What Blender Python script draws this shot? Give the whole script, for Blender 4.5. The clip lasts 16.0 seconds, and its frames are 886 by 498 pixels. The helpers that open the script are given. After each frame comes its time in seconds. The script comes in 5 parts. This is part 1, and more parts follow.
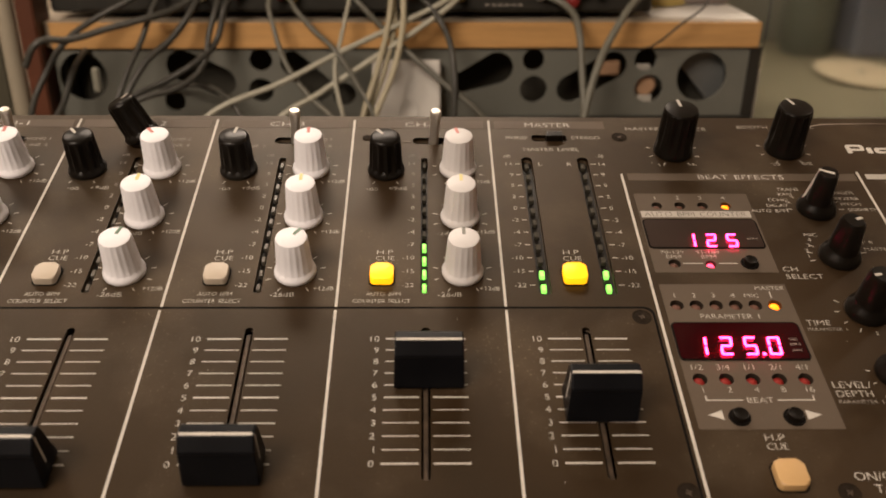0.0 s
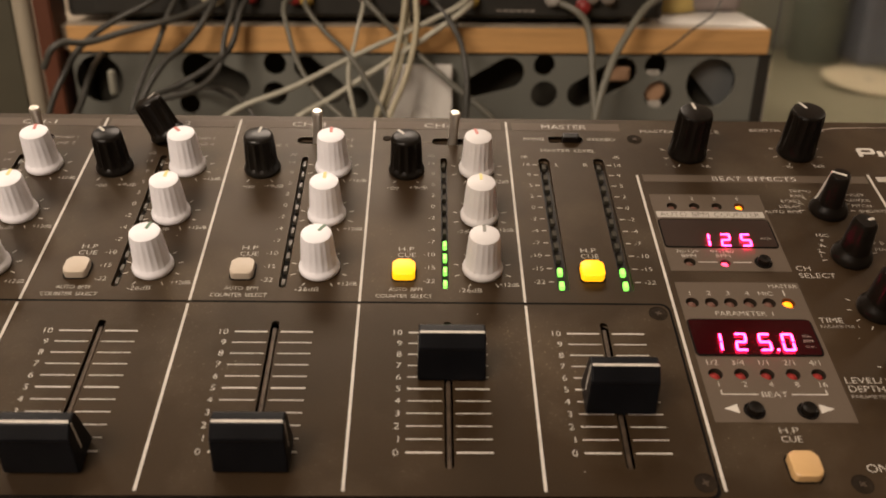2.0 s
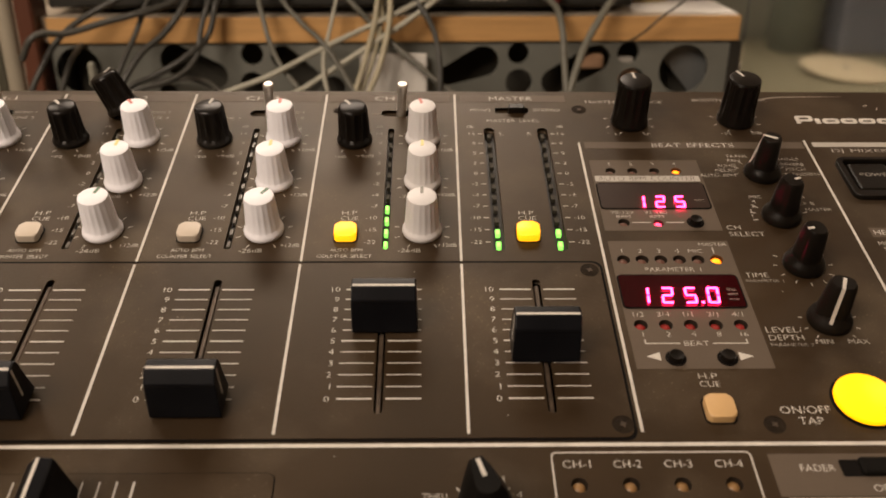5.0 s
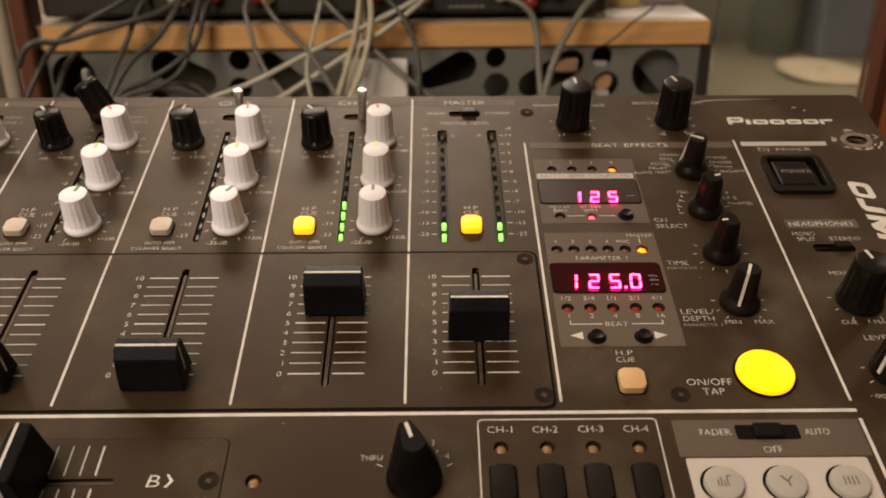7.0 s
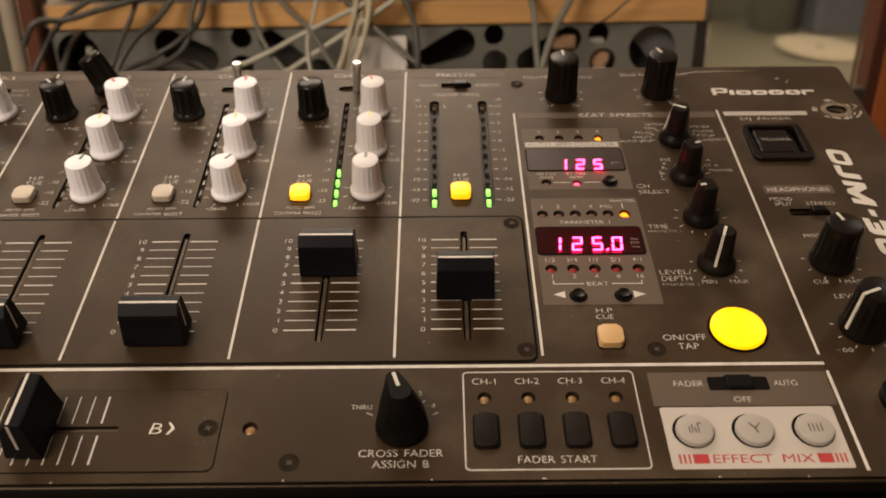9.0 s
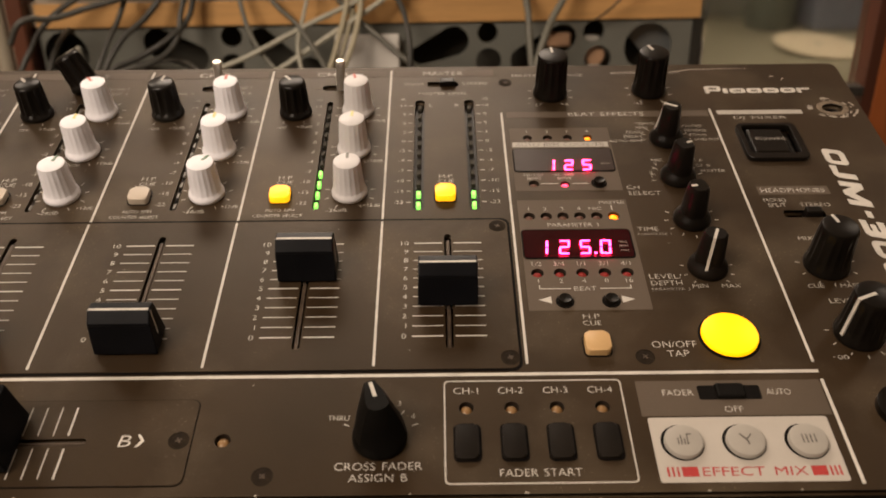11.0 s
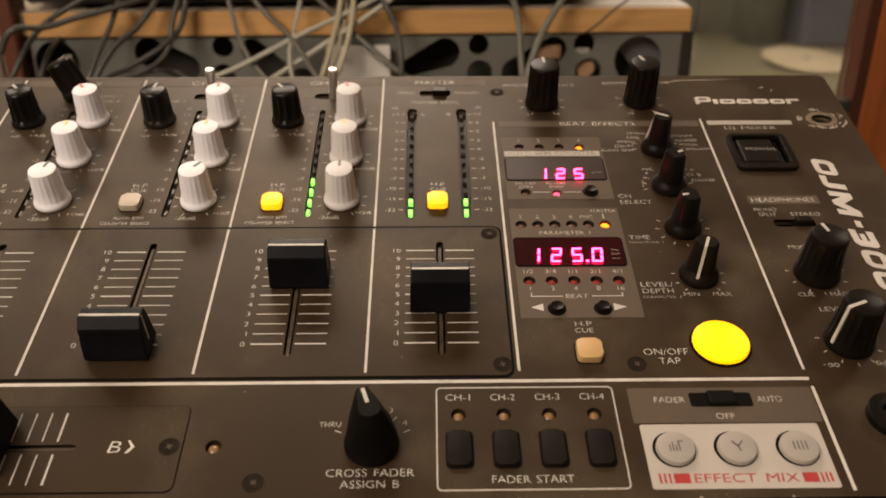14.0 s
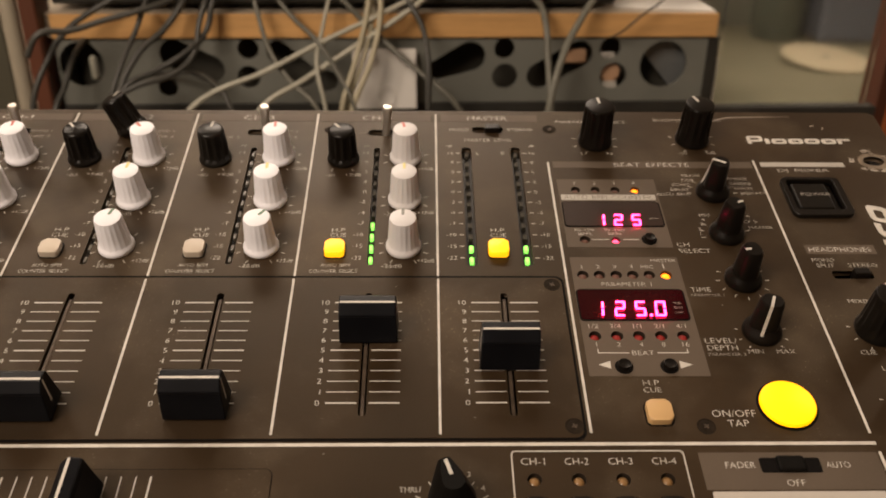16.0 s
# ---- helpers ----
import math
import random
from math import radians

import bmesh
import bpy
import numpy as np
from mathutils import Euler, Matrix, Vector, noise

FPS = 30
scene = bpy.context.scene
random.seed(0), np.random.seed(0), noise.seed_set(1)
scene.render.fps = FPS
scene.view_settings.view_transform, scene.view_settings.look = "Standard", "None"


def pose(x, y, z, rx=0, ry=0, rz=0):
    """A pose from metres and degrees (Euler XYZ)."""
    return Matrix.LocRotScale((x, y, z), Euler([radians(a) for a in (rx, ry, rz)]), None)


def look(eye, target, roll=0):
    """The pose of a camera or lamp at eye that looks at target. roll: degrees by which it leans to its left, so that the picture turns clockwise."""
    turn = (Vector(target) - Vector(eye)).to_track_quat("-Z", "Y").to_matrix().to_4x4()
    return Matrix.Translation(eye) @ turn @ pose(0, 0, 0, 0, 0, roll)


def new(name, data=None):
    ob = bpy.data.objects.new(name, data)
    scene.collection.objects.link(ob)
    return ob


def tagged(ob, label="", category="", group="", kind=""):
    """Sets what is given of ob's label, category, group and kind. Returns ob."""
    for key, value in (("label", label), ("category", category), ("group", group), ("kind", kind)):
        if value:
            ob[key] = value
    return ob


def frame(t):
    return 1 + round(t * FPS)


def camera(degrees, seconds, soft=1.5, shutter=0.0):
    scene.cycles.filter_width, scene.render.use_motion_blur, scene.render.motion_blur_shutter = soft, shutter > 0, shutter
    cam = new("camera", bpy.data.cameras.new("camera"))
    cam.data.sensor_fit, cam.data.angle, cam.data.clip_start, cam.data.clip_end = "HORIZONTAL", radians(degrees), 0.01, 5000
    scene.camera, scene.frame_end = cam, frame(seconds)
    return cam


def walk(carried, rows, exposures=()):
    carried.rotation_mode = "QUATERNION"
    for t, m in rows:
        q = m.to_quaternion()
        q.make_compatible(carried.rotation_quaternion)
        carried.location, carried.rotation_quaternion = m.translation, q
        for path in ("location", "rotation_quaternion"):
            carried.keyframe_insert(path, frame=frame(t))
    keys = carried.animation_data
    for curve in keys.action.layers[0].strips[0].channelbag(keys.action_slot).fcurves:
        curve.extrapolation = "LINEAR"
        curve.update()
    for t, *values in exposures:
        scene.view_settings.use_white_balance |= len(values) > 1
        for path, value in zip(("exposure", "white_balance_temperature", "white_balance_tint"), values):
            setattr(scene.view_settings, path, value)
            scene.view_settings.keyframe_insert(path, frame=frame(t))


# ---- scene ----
cam = camera(52.47, 16.0, 1.8)
DESK = pose(0, 0, 0.90, 16)
PATH = [
    (0, (-0.2643, -1.9812, 2.0451), (-0.2196, -0.4921, 0.7107), 1.210),
    (0.5, (-0.2579, -2.0645, 2.0929), (-0.2153, -0.5626, 0.7729), 1.221),
    (1, (-0.2726, -2.0980, 2.1102), (-0.2310, -0.5915, 0.7954), 1.214),
    (1.5, (-0.2714, -2.0884, 2.0978), (-0.2296, -0.5831, 0.7816), 1.441),
    (2, (-0.3228, -2.0551, 2.0677), (-0.2865, -0.5562, 0.7441), 1.401),
    (2.5, (-0.3221, -2.0287, 2.0336), (-0.2910, -0.5332, 0.7060), 1.206),
    (3, (-0.3245, -2.0293, 1.9849), (-0.2935, -0.5370, 0.6537), 1.259),
    (3.5, (-0.2966, -2.1096, 1.9667), (-0.2755, -0.6069, 0.6471), 1.130),
    (4, (-0.2300, -2.1562, 1.9814), (-0.2008, -0.6525, 0.6630), 1.162),
    (6.5, (0.0408, -2.3927, 2.1557), (0.0645, -0.8905, 0.8355), 0.225),
    (7, (0.0879, -2.4741, 2.1945), (0.1113, -0.9676, 0.8791), 0.254),
    (7.5, (0.0977, -2.5488, 2.2143), (0.1214, -1.0430, 0.8982), 0.310),
    (8, (0.0972, -2.6004, 2.2386), (0.1164, -1.0992, 0.9172), 0.205),
    (8.5, (0.1196, -2.6186, 2.2418), (0.1314, -1.1300, 0.9062), -0.085),
    (9, (0.1484, -2.6248, 2.2361), (0.1576, -1.1443, 0.8915), -0.223),
    (11.5, (0.2135, -2.4885, 2.1543), (0.2236, -1.0101, 0.8074), -0.404),
    (12, (0.2093, -2.4495, 2.1313), (0.2259, -0.9685, 0.7873), -0.222),
    (12.5, (0.1894, -2.4534, 2.1439), (0.2029, -0.9636, 0.8096), -0.214),
    (13, (0.2018, -2.4773, 2.1326), (0.2138, -0.9815, 0.8051), -0.127),
    (13.5, (0.2019, -2.5263, 2.1453), (0.2211, -1.0308, 0.8175), 0.064),
    (14, (0.2003, -2.5544, 2.1681), (0.2330, -1.0566, 0.8432), 0.477),
    (14.5, (0.1562, -2.5431, 2.1645), (0.1863, -1.0451, 0.8398), 0.646),
    (15, (0.1101, -2.5300, 2.2089), (0.1422, -1.0363, 0.8793), 0.820),
    (15.5, (0.0215, -2.4755, 2.3026), (0.0548, -1.0072, 0.9449), 0.904),
    (16, (-0.0519, -2.3726, 2.4045), (-0.0102, -0.9186, 1.0319), 1.186),
]
walk(cam, [(t, DESK @ look(Vector(eye) / 10, Vector(target) / 10, roll)) for t, eye, target, roll in PATH])
cam.data.dof.use_dof = True
cam.data.dof.focus_distance = 0.315
cam.data.dof.aperture_fstop = 15.0

# ---------------------------------------------------------------- light
world = bpy.data.worlds.new("world")
scene.world = world
world.use_nodes = True
world.node_tree.nodes["Background"].inputs[0].default_value = (0.9, 0.75, 0.55, 1)
world.node_tree.nodes["Background"].inputs[1].default_value = 0.05


def area_lamp(name, m, size_x, size_y, watts, colour):
    data = bpy.data.lights.new(name, "AREA")
    data.shape, data.size, data.size_y = "RECTANGLE", size_x, size_y
    data.energy, data.color = watts, colour
    ob = new(name, data)
    ob.matrix_world = m
    return ob


WARM = (1.0, 0.812, 0.652)
area_lamp("front_left_key_light", look((-0.70, -0.84, 1.88), (0.0, 0.15, 0.9)), 0.7, 0.5, 22.5, WARM)
# added fill that brightens the background on the right
area_lamp("right_fill_light", look((1.20, 1.02, 2.15), (0.2, 0.25, 0.85)), 0.6, 0.6, 8.5, WARM)
area_lamp("pendant_lamp_light", look((-0.46, 1.0, 2.0), (-0.22, 0.05, 0.95)), 1.4, 0.34, 21.5, WARM)


# ---------------------------------------------------------------- materials
def material(name, colour, rough=0.5, metal=0.0, vary=0.12, scale=40.0, bump=0.0, fine=700.0, specks=0.0, speck_colour=(0.5, 0.46, 0.4),
             coat=0.0, random_shift=0.0, stretch=None, emit=0.0, shine=0.5, tint=(1.0, 1.0, 1.0)):
    m = bpy.data.materials.new(name)
    m.use_nodes = True
    t = m.node_tree
    nodes, links = t.nodes, t.links
    b = nodes["Principled BSDF"]
    b.inputs["Roughness"].default_value = rough
    b.inputs["Metallic"].default_value = metal
    b.inputs["Specular IOR Level"].default_value = shine
    b.inputs["Specular Tint"].default_value = tint + (1,)
    b.inputs["Coat Weight"].default_value = coat
    co = nodes.new("ShaderNodeTexCoord")
    src = co.outputs["Object"]
    if stretch:
        mp = nodes.new("ShaderNodeMapping")
        mp.inputs["Scale"].default_value = stretch
        links.new(src, mp.inputs[0])
        src = mp.outputs[0]
    big = nodes.new("ShaderNodeTexNoise")
    big.inputs["Scale"].default_value, big.inputs["Detail"].default_value = scale, 6
    links.new(src, big.inputs["Vector"])
    small = nodes.new("ShaderNodeTexNoise")
    small.inputs["Scale"].default_value, small.inputs["Detail"].default_value = fine, 3
    links.new(src, small.inputs["Vector"])
    mix = nodes.new("ShaderNodeMixRGB")
    lo = tuple(c * (1 - vary) for c in colour) + (1,)
    hi = tuple(min(1, c * (1 + vary)) for c in colour) + (1,)
    mix.inputs[1].default_value, mix.inputs[2].default_value = lo, hi
    add = nodes.new("ShaderNodeMath")
    add.operation = "MULTIPLY_ADD"
    links.new(small.outputs[0], add.inputs[0])
    add.inputs[1].default_value = 0.5
    half = nodes.new("ShaderNodeMath")
    half.operation = "MULTIPLY_ADD"
    links.new(big.outputs[0], half.inputs[0])
    half.inputs[1].default_value, half.inputs[2].default_value = 2.2, -0.85
    links.new(half.outputs[0], add.inputs[2])
    links.new(add.outputs[0], mix.inputs[0])
    out = mix.outputs[0]
    if random_shift:
        info = nodes.new("ShaderNodeObjectInfo")
        hsv = nodes.new("ShaderNodeHueSaturation")
        ramp = nodes.new("ShaderNodeMapRange")
        ramp.inputs[3].default_value, ramp.inputs[4].default_value = 1 - random_shift, 1 + random_shift
        links.new(info.outputs["Random"], ramp.inputs[0])
        links.new(ramp.outputs[0], hsv.inputs["Value"])
        links.new(out, hsv.inputs["Color"])
        out = hsv.outputs[0]
    if specks:
        dust = nodes.new("ShaderNodeTexNoise")
        dust.inputs["Scale"].default_value, dust.inputs["Detail"].default_value = 1500, 2
        links.new(src, dust.inputs["Vector"])
        patch = nodes.new("ShaderNodeTexNoise")
        patch.inputs["Scale"].default_value, patch.inputs["Detail"].default_value = 22, 5
        links.new(src, patch.inputs["Vector"])
        cut = nodes.new("ShaderNodeMapRange")
        cut.inputs[1].default_value, cut.inputs[2].default_value = 0.66, 0.78
        links.new(dust.outputs[0], cut.inputs[0])
        cut2 = nodes.new("ShaderNodeMapRange")
        cut2.inputs[1].default_value, cut2.inputs[2].default_value, cut2.inputs[4].default_value = 0.48, 0.7, specks
        links.new(patch.outputs[0], cut2.inputs[0])
        both = nodes.new("ShaderNodeMath")
        both.operation = "MULTIPLY"
        links.new(cut.outputs[0], both.inputs[0])
        links.new(cut2.outputs[0], both.inputs[1])
        haze = nodes.new("ShaderNodeMath")
        haze.operation = "MULTIPLY_ADD"
        links.new(cut2.outputs[0], haze.inputs[0])
        haze.inputs[1].default_value = 0.13
        links.new(both.outputs[0], haze.inputs[2])
        mix2 = nodes.new("ShaderNodeMixRGB")
        links.new(haze.outputs[0], mix2.inputs[0])
        links.new(out, mix2.inputs[1])
        mix2.inputs[2].default_value = speck_colour + (1,)
        out = mix2.outputs[0]
        rr_ = nodes.new("ShaderNodeMapRange")
        rr_.inputs[3].default_value, rr_.inputs[4].default_value = rough - 0.06, rough + 0.14
        links.new(patch.outputs[0], rr_.inputs[0])
        links.new(rr_.outputs[0], b.inputs["Roughness"])
    links.new(out, b.inputs["Base Color"])
    if bump:
        bp = nodes.new("ShaderNodeBump")
        bp.inputs["Strength"].default_value, bp.inputs["Distance"].default_value = bump, 0.0004
        links.new(small.outputs[0], bp.inputs["Height"])
        links.new(bp.outputs[0], b.inputs["Normal"])
    if emit:
        b.inputs["Emission Color"].default_value = colour + (1,)
        b.inputs["Emission Strength"].default_value = emit
    return m


def glass_material(name, tint, rough=0.02):
    m = bpy.data.materials.new(name)
    m.use_nodes = True
    b = m.node_tree.nodes["Principled BSDF"]
    b.inputs["Base Color"].default_value = tint + (1,)
    b.inputs["Transmission Weight"].default_value = 1.0
    b.inputs["Roughness"].default_value = rough
    b.inputs["IOR"].default_value = 1.45
    return m


M_PANEL = material("panel_paint", (0.0262, 0.0157, 0.0078), 0.42, 0.0, 0.34, 16, 0.14, 1800, 0.95, (0.30, 0.24, 0.165), shine=0.30, tint=(1.0, 0.86, 0.66))
M_PLATE = material("fader_plate_paint", (0.0243, 0.0144, 0.0070), 0.40, 0.0, 0.34, 18, 0.14, 1800, 0.9, (0.30, 0.24, 0.165), shine=0.28, tint=(1.0, 0.86, 0.66))
M_BAND = material("grey_print", (0.095, 0.073, 0.054), 0.5, 0.0, 0.10, 30, 0.15, 1500, 0.25, (0.30, 0.23, 0.15), shine=0.2)
M_LABELBAND = material("pale_print", (0.42, 0.39, 0.345), 0.5, 0.0, 0.10, 60)
M_LINE = material("white_ink", (0.55, 0.52, 0.47), 0.5, 0.0, 0.16, 140, 0.0, 900)
M_INK = material("pale_ink", (0.48, 0.45, 0.40), 0.5, 0.0, 0.14, 200, 0.0, 900)
M_FAINT = material("faint_ink", (0.31, 0.285, 0.25), 0.55, 0.0, 0.14, 200)
M_DARKINK = material("dark_ink", (0.09, 0.08, 0.07), 0.5)
M_BLACK = material("black_plastic", (0.0058, 0.0045, 0.0034), 0.27, 0.0, 0.25, 120, 0.12, 1500, 0.08, (0.2, 0.17, 0.13), shine=0.17)
M_CAP = material("fader_cap_plastic", (0.0052, 0.0054, 0.0068), 0.30, 0.0, 0.25, 90, 0.05, 1600, 0.08, (0.16, 0.15, 0.14), shine=0.11)
M_RUBBER = material("grip_plastic", (0.0075, 0.0056, 0.0040), 0.5, 0.0, 0.25, 120, 0.2, 1500, 0.3, (0.16, 0.13, 0.10), shine=0.10)
M_POINTER = material("matt_black_plastic", (0.0045, 0.0040, 0.0034), 0.45, 0.0, 0.25, 120, 0.12, 1500, 0.06, (0.2, 0.18, 0.15), shine=0.09)
M_DUSTY = material("dusty_black_plastic", (0.0066, 0.0054, 0.0042), 0.26, 0.0, 0.3, 150, 0.15, 1500, 0.15, (0.28, 0.25, 0.21), shine=0.26)
M_HOLE = material("dark_inside", (0.004, 0.003, 0.0025), 0.8, shine=0.1)
M_SOCKET = material("dark_lamp_socket", (0.030, 0.022, 0.016), 0.5, shine=0.2)
M_METER = material("meter_slot_dark", (0.012, 0.010, 0.008), 0.45, shine=0.25)
M_WHITE = material("white_plastic", (0.87, 0.87, 0.92), 0.40, 0.0, 0.05, 90, 0.1, 1200, 0.3, (0.42, 0.39, 0.34))
# the same white plastic for channel 4, with a shadow put into its colour
M_SHADEDWHITE = material("shaded_white_plastic", (0.68, 0.665, 0.67), 0.42, 0.0, 0.06, 90, 0.1, 1200, 0.5, (0.38, 0.34, 0.28))
M_CREAM = material("cream_button_plastic", (0.50, 0.43, 0.345), 0.42, 0.0, 0.05, 120, 0.05)
M_TAN = material("tan_button_plastic", (0.54, 0.345, 0.155), 0.42, 0.0, 0.05, 120, 0.05)
M_GREYBTN = material("grey_button_plastic", (0.35, 0.327, 0.29), 0.45, 0.0, 0.06, 120, 0.05)
M_EFFECT = material("silver_white_print", (0.45, 0.415, 0.37), 0.42, 0.0, 0.05, 60)
M_REDINK = material("red_ink", (0.37, 0.032, 0.030), 0.5, 0.0, 0.12, 200)
M_RED = material("red_mark", (0.55, 0.19, 0.17), 0.5)
M_YELLOW = material("yellow_mark", (0.74, 0.66, 0.28), 0.5)
M_GREEN = material("green_mark", (0.12, 0.20, 0.14), 0.5)
M_GREY = material("grey_mark", (0.22, 0.22, 0.20), 0.5)
M_CHROME = material("worn_chrome", (0.70, 0.66, 0.60), 0.36, 0.85, 0.08, 200)
M_STEEL = material("dull_steel", (0.56, 0.52, 0.46), 0.42, 0.7, 0.2, 300, 0.2, 900)
M_WORN = material("worn_bare_metal", (0.24, 0.195, 0.145), 0.4, 0.5, 0.5, 220, 0.2, 900)
M_SCREW = material("black_screw", (0.016, 0.011, 0.007), 0.7, 0.0, 0.3, 300, 0.3, 900, 0.5, (0.22, 0.17, 0.11), shine=0.08)
M_TRACK = material("fader_track_metal", (0.070, 0.050, 0.035), 0.45, 0.4, 0.5, 260, 0.3, 700, 0.6, (0.30, 0.235, 0.155))
M_LITYELLOW = material("lit_yellow_plastic", (1.0, 0.47, 0.006), 0.4, emit=1.25, vary=0.02)
M_LITTAP = material("lit_tap_yellow", (1.0, 0.49, 0.001), 0.4, emit=1.3, vary=0.02)
M_LITGREEN = material("lit_green_segment", (0.30, 1.0, 0.12), 0.4, emit=1.5, vary=0.02)
M_LITAMBER = material("lit_amber_led", (1.0, 0.22, 0.005), 0.4, emit=3.0, vary=0.02)
M_LITPINK = material("lit_red_led", (1.0, 0.05, 0.12), 0.4, emit=4.0, vary=0.02)
M_DIGIT = material("lit_digit", (1.0, 0.0135, 0.085), 0.4, emit=46.0, vary=0.02)
# unlit segments of channels 1 to 3, their reflections put in as a paler colour
M_OFFSHEEN = material("unlit_segment_sheen", (0.095, 0.083, 0.066), 0.35, 0.0, 0.2, 200)
M_OFFDIM = material("unlit_dark_segment", (0.050, 0.045, 0.034), 0.6, shine=0.15)
M_LEDBROWN = material("unlit_brown_led", (0.135, 0.066, 0.048), 0.45, coat=0.05, shine=0.3)
M_LEDRED = material("unlit_red_led", (0.24, 0.020, 0.016), 0.45, coat=0.05, shine=0.3)
M_LEDAMBER = material("unlit_amber_led", (0.22, 0.122, 0.045), 0.35, coat=0.3)
M_WINDOW = material("display_window", (0.022, 0.0008, 0.0022), 0.14, coat=0.05, shine=0.2)
M_WINDOW2 = material("grey_display_window", (0.026, 0.015, 0.011), 0.34, coat=0.0, shine=0.25)


# ---------------------------------------------------------------- mesh helpers (millimetres)
def mesh_of(bm, name, mat, smooth=None):
    bmesh.ops.scale(bm, vec=(0.001, 0.001, 0.001), verts=bm.verts)
    bmesh.ops.recalc_face_normals(bm, faces=bm.faces)
    me = bpy.data.meshes.new(name)
    if smooth is not None:
        for f in bm.faces:
            f.smooth = True
        for e in bm.edges:
            if len(e.link_faces) == 2 and e.calc_face_angle(0) > radians(smooth):
                e.smooth = False
    bm.to_mesh(me)
    bm.free()
    me.materials.append(mat)
    return me


def put_part(name, me, parent, label="", at=(0, 0, 0), turn=(0, 0, 0)):
    ob = new(name, me)
    ob.parent = parent
    ob.matrix_basis = pose(at[0] / 1000, at[1] / 1000, at[2] / 1000, *turn)
    if label:
        tagged(ob, label)
    return ob


def part(name, bm, mat, parent, label="", at=(0, 0, 0), turn=(0, 0, 0), smooth=None):
    return put_part(name, mesh_of(bm, name, mat, smooth), parent, label, at, turn)


def box(bm, x0, x1, y0, y1, z0, z1, bev=0.0, seg=1):
    r = bmesh.ops.create_cube(bm, size=1.0)
    vs = r["verts"]
    bmesh.ops.scale(bm, vec=(x1 - x0, y1 - y0, z1 - z0), verts=vs)
    bmesh.ops.translate(bm, vec=((x0 + x1) / 2, (y0 + y1) / 2, (z0 + z1) / 2), verts=vs)
    if bev:
        es = list({e for v in vs for e in v.link_edges})
        bmesh.ops.bevel(bm, geom=es, offset=bev, segments=seg, profile=0.5, affect="EDGES")
    return bm


def rounded(x0, x1, y0, y1, r, n=5):
    pts = []
    for cx, cy, a in ((x1 - r, y1 - r, 0), (x0 + r, y1 - r, 90), (x0 + r, y0 + r, 180), (x1 - r, y0 + r, 270)):
        for i in range(n + 1):
            q = radians(a + 90 * i / n)
            pts.append((cx + r * math.cos(q), cy + r * math.sin(q)))
    return pts


def circle(cx, cy, r, n=20, ry=None):
    return [(cx + r * math.cos(2 * math.pi * i / n), cy + (ry or r) * math.sin(2 * math.pi * i / n)) for i in range(n)]


def prism(bm, pts, z0, z1, bev=0.0, seg=1):
    lo = [bm.verts.new((x, y, z0)) for x, y in pts]
    hi = [bm.verts.new((x, y, z1)) for x, y in pts]
    n = len(pts)
    bm.faces.new(lo[::-1])
    top = bm.faces.new(hi)
    for i in range(n):
        bm.faces.new((lo[i], lo[(i + 1) % n], hi[(i + 1) % n], hi[i]))
    if bev:
        bmesh.ops.bevel(bm, geom=list(top.edges), offset=bev, segments=seg, profile=0.5, affect="EDGES")
    return bm


def lathe(bm, profile, n=32, ribs=0, deep=0.0, rib_range=(0, 0), close=True):
    rows = []
    for r, z in profile:
        row = []
        for i in range(n):
            a = 2 * math.pi * i / n
            rr = r
            if ribs and rib_range[0] <= z <= rib_range[1]:
                rr = r - deep * (0.5 - 0.5 * math.cos(a * ribs)) ** 0.6
            row.append(bm.verts.new((rr * math.cos(a), rr * math.sin(a), z)))
        rows.append(row)
    for a, b in zip(rows, rows[1:]):
        for i in range(n):
            bm.faces.new((a[i], a[(i + 1) % n], b[(i + 1) % n], b[i]))
    if close:
        bm.faces.new(rows[0][::-1])
        bm.faces.new(rows[-1])
    return bm


def plate_mesh(name, outline, holes, z0, z1, mat):
    """A flat plate with real openings."""
    cu = bpy.data.curves.new(name, "CURVE")
    cu.dimensions, cu.fill_mode, cu.extrude = "2D", "BOTH", (z1 - z0) / 2000
    for pts in (outline, *holes):
        sp = cu.splines.new("POLY")
        sp.points.add(len(pts) - 1)
        for p, (x, y) in zip(sp.points, pts):
            p.co = (x / 1000, y / 1000, 0, 1)
        sp.use_cyclic_u = True
    ob = bpy.data.objects.new(name, cu)
    me = bpy.data.meshes.new_from_object(ob)
    bpy.data.objects.remove(ob)
    bpy.data.curves.remove(cu)
    me.name = name
    bm = bmesh.new()
    bm.from_mesh(me)
    bmesh.ops.remove_doubles(bm, verts=bm.verts, dist=1e-6)
    bmesh.ops.recalc_face_normals(bm, faces=bm.faces)
    bm.to_mesh(me)
    bm.free()
    me.transform(Matrix.Translation((0, 0, (z0 + z1) / 2000)))
    me.materials.clear()
    me.materials.append(mat)
    return me


def text_mesh(s, bold=0.0):
    cu = bpy.data.curves.new("lettering", "FONT")
    cu.body, cu.size, cu.resolution_u, cu.offset = s, 1.0, 3, bold
    cu.space_word = 1.45
    ob = bpy.data.objects.new("lettering", cu)
    me = bpy.data.meshes.new_from_object(ob)
    bpy.data.objects.remove(ob)
    bpy.data.curves.remove(cu)
    return me


CAPS = 0.70


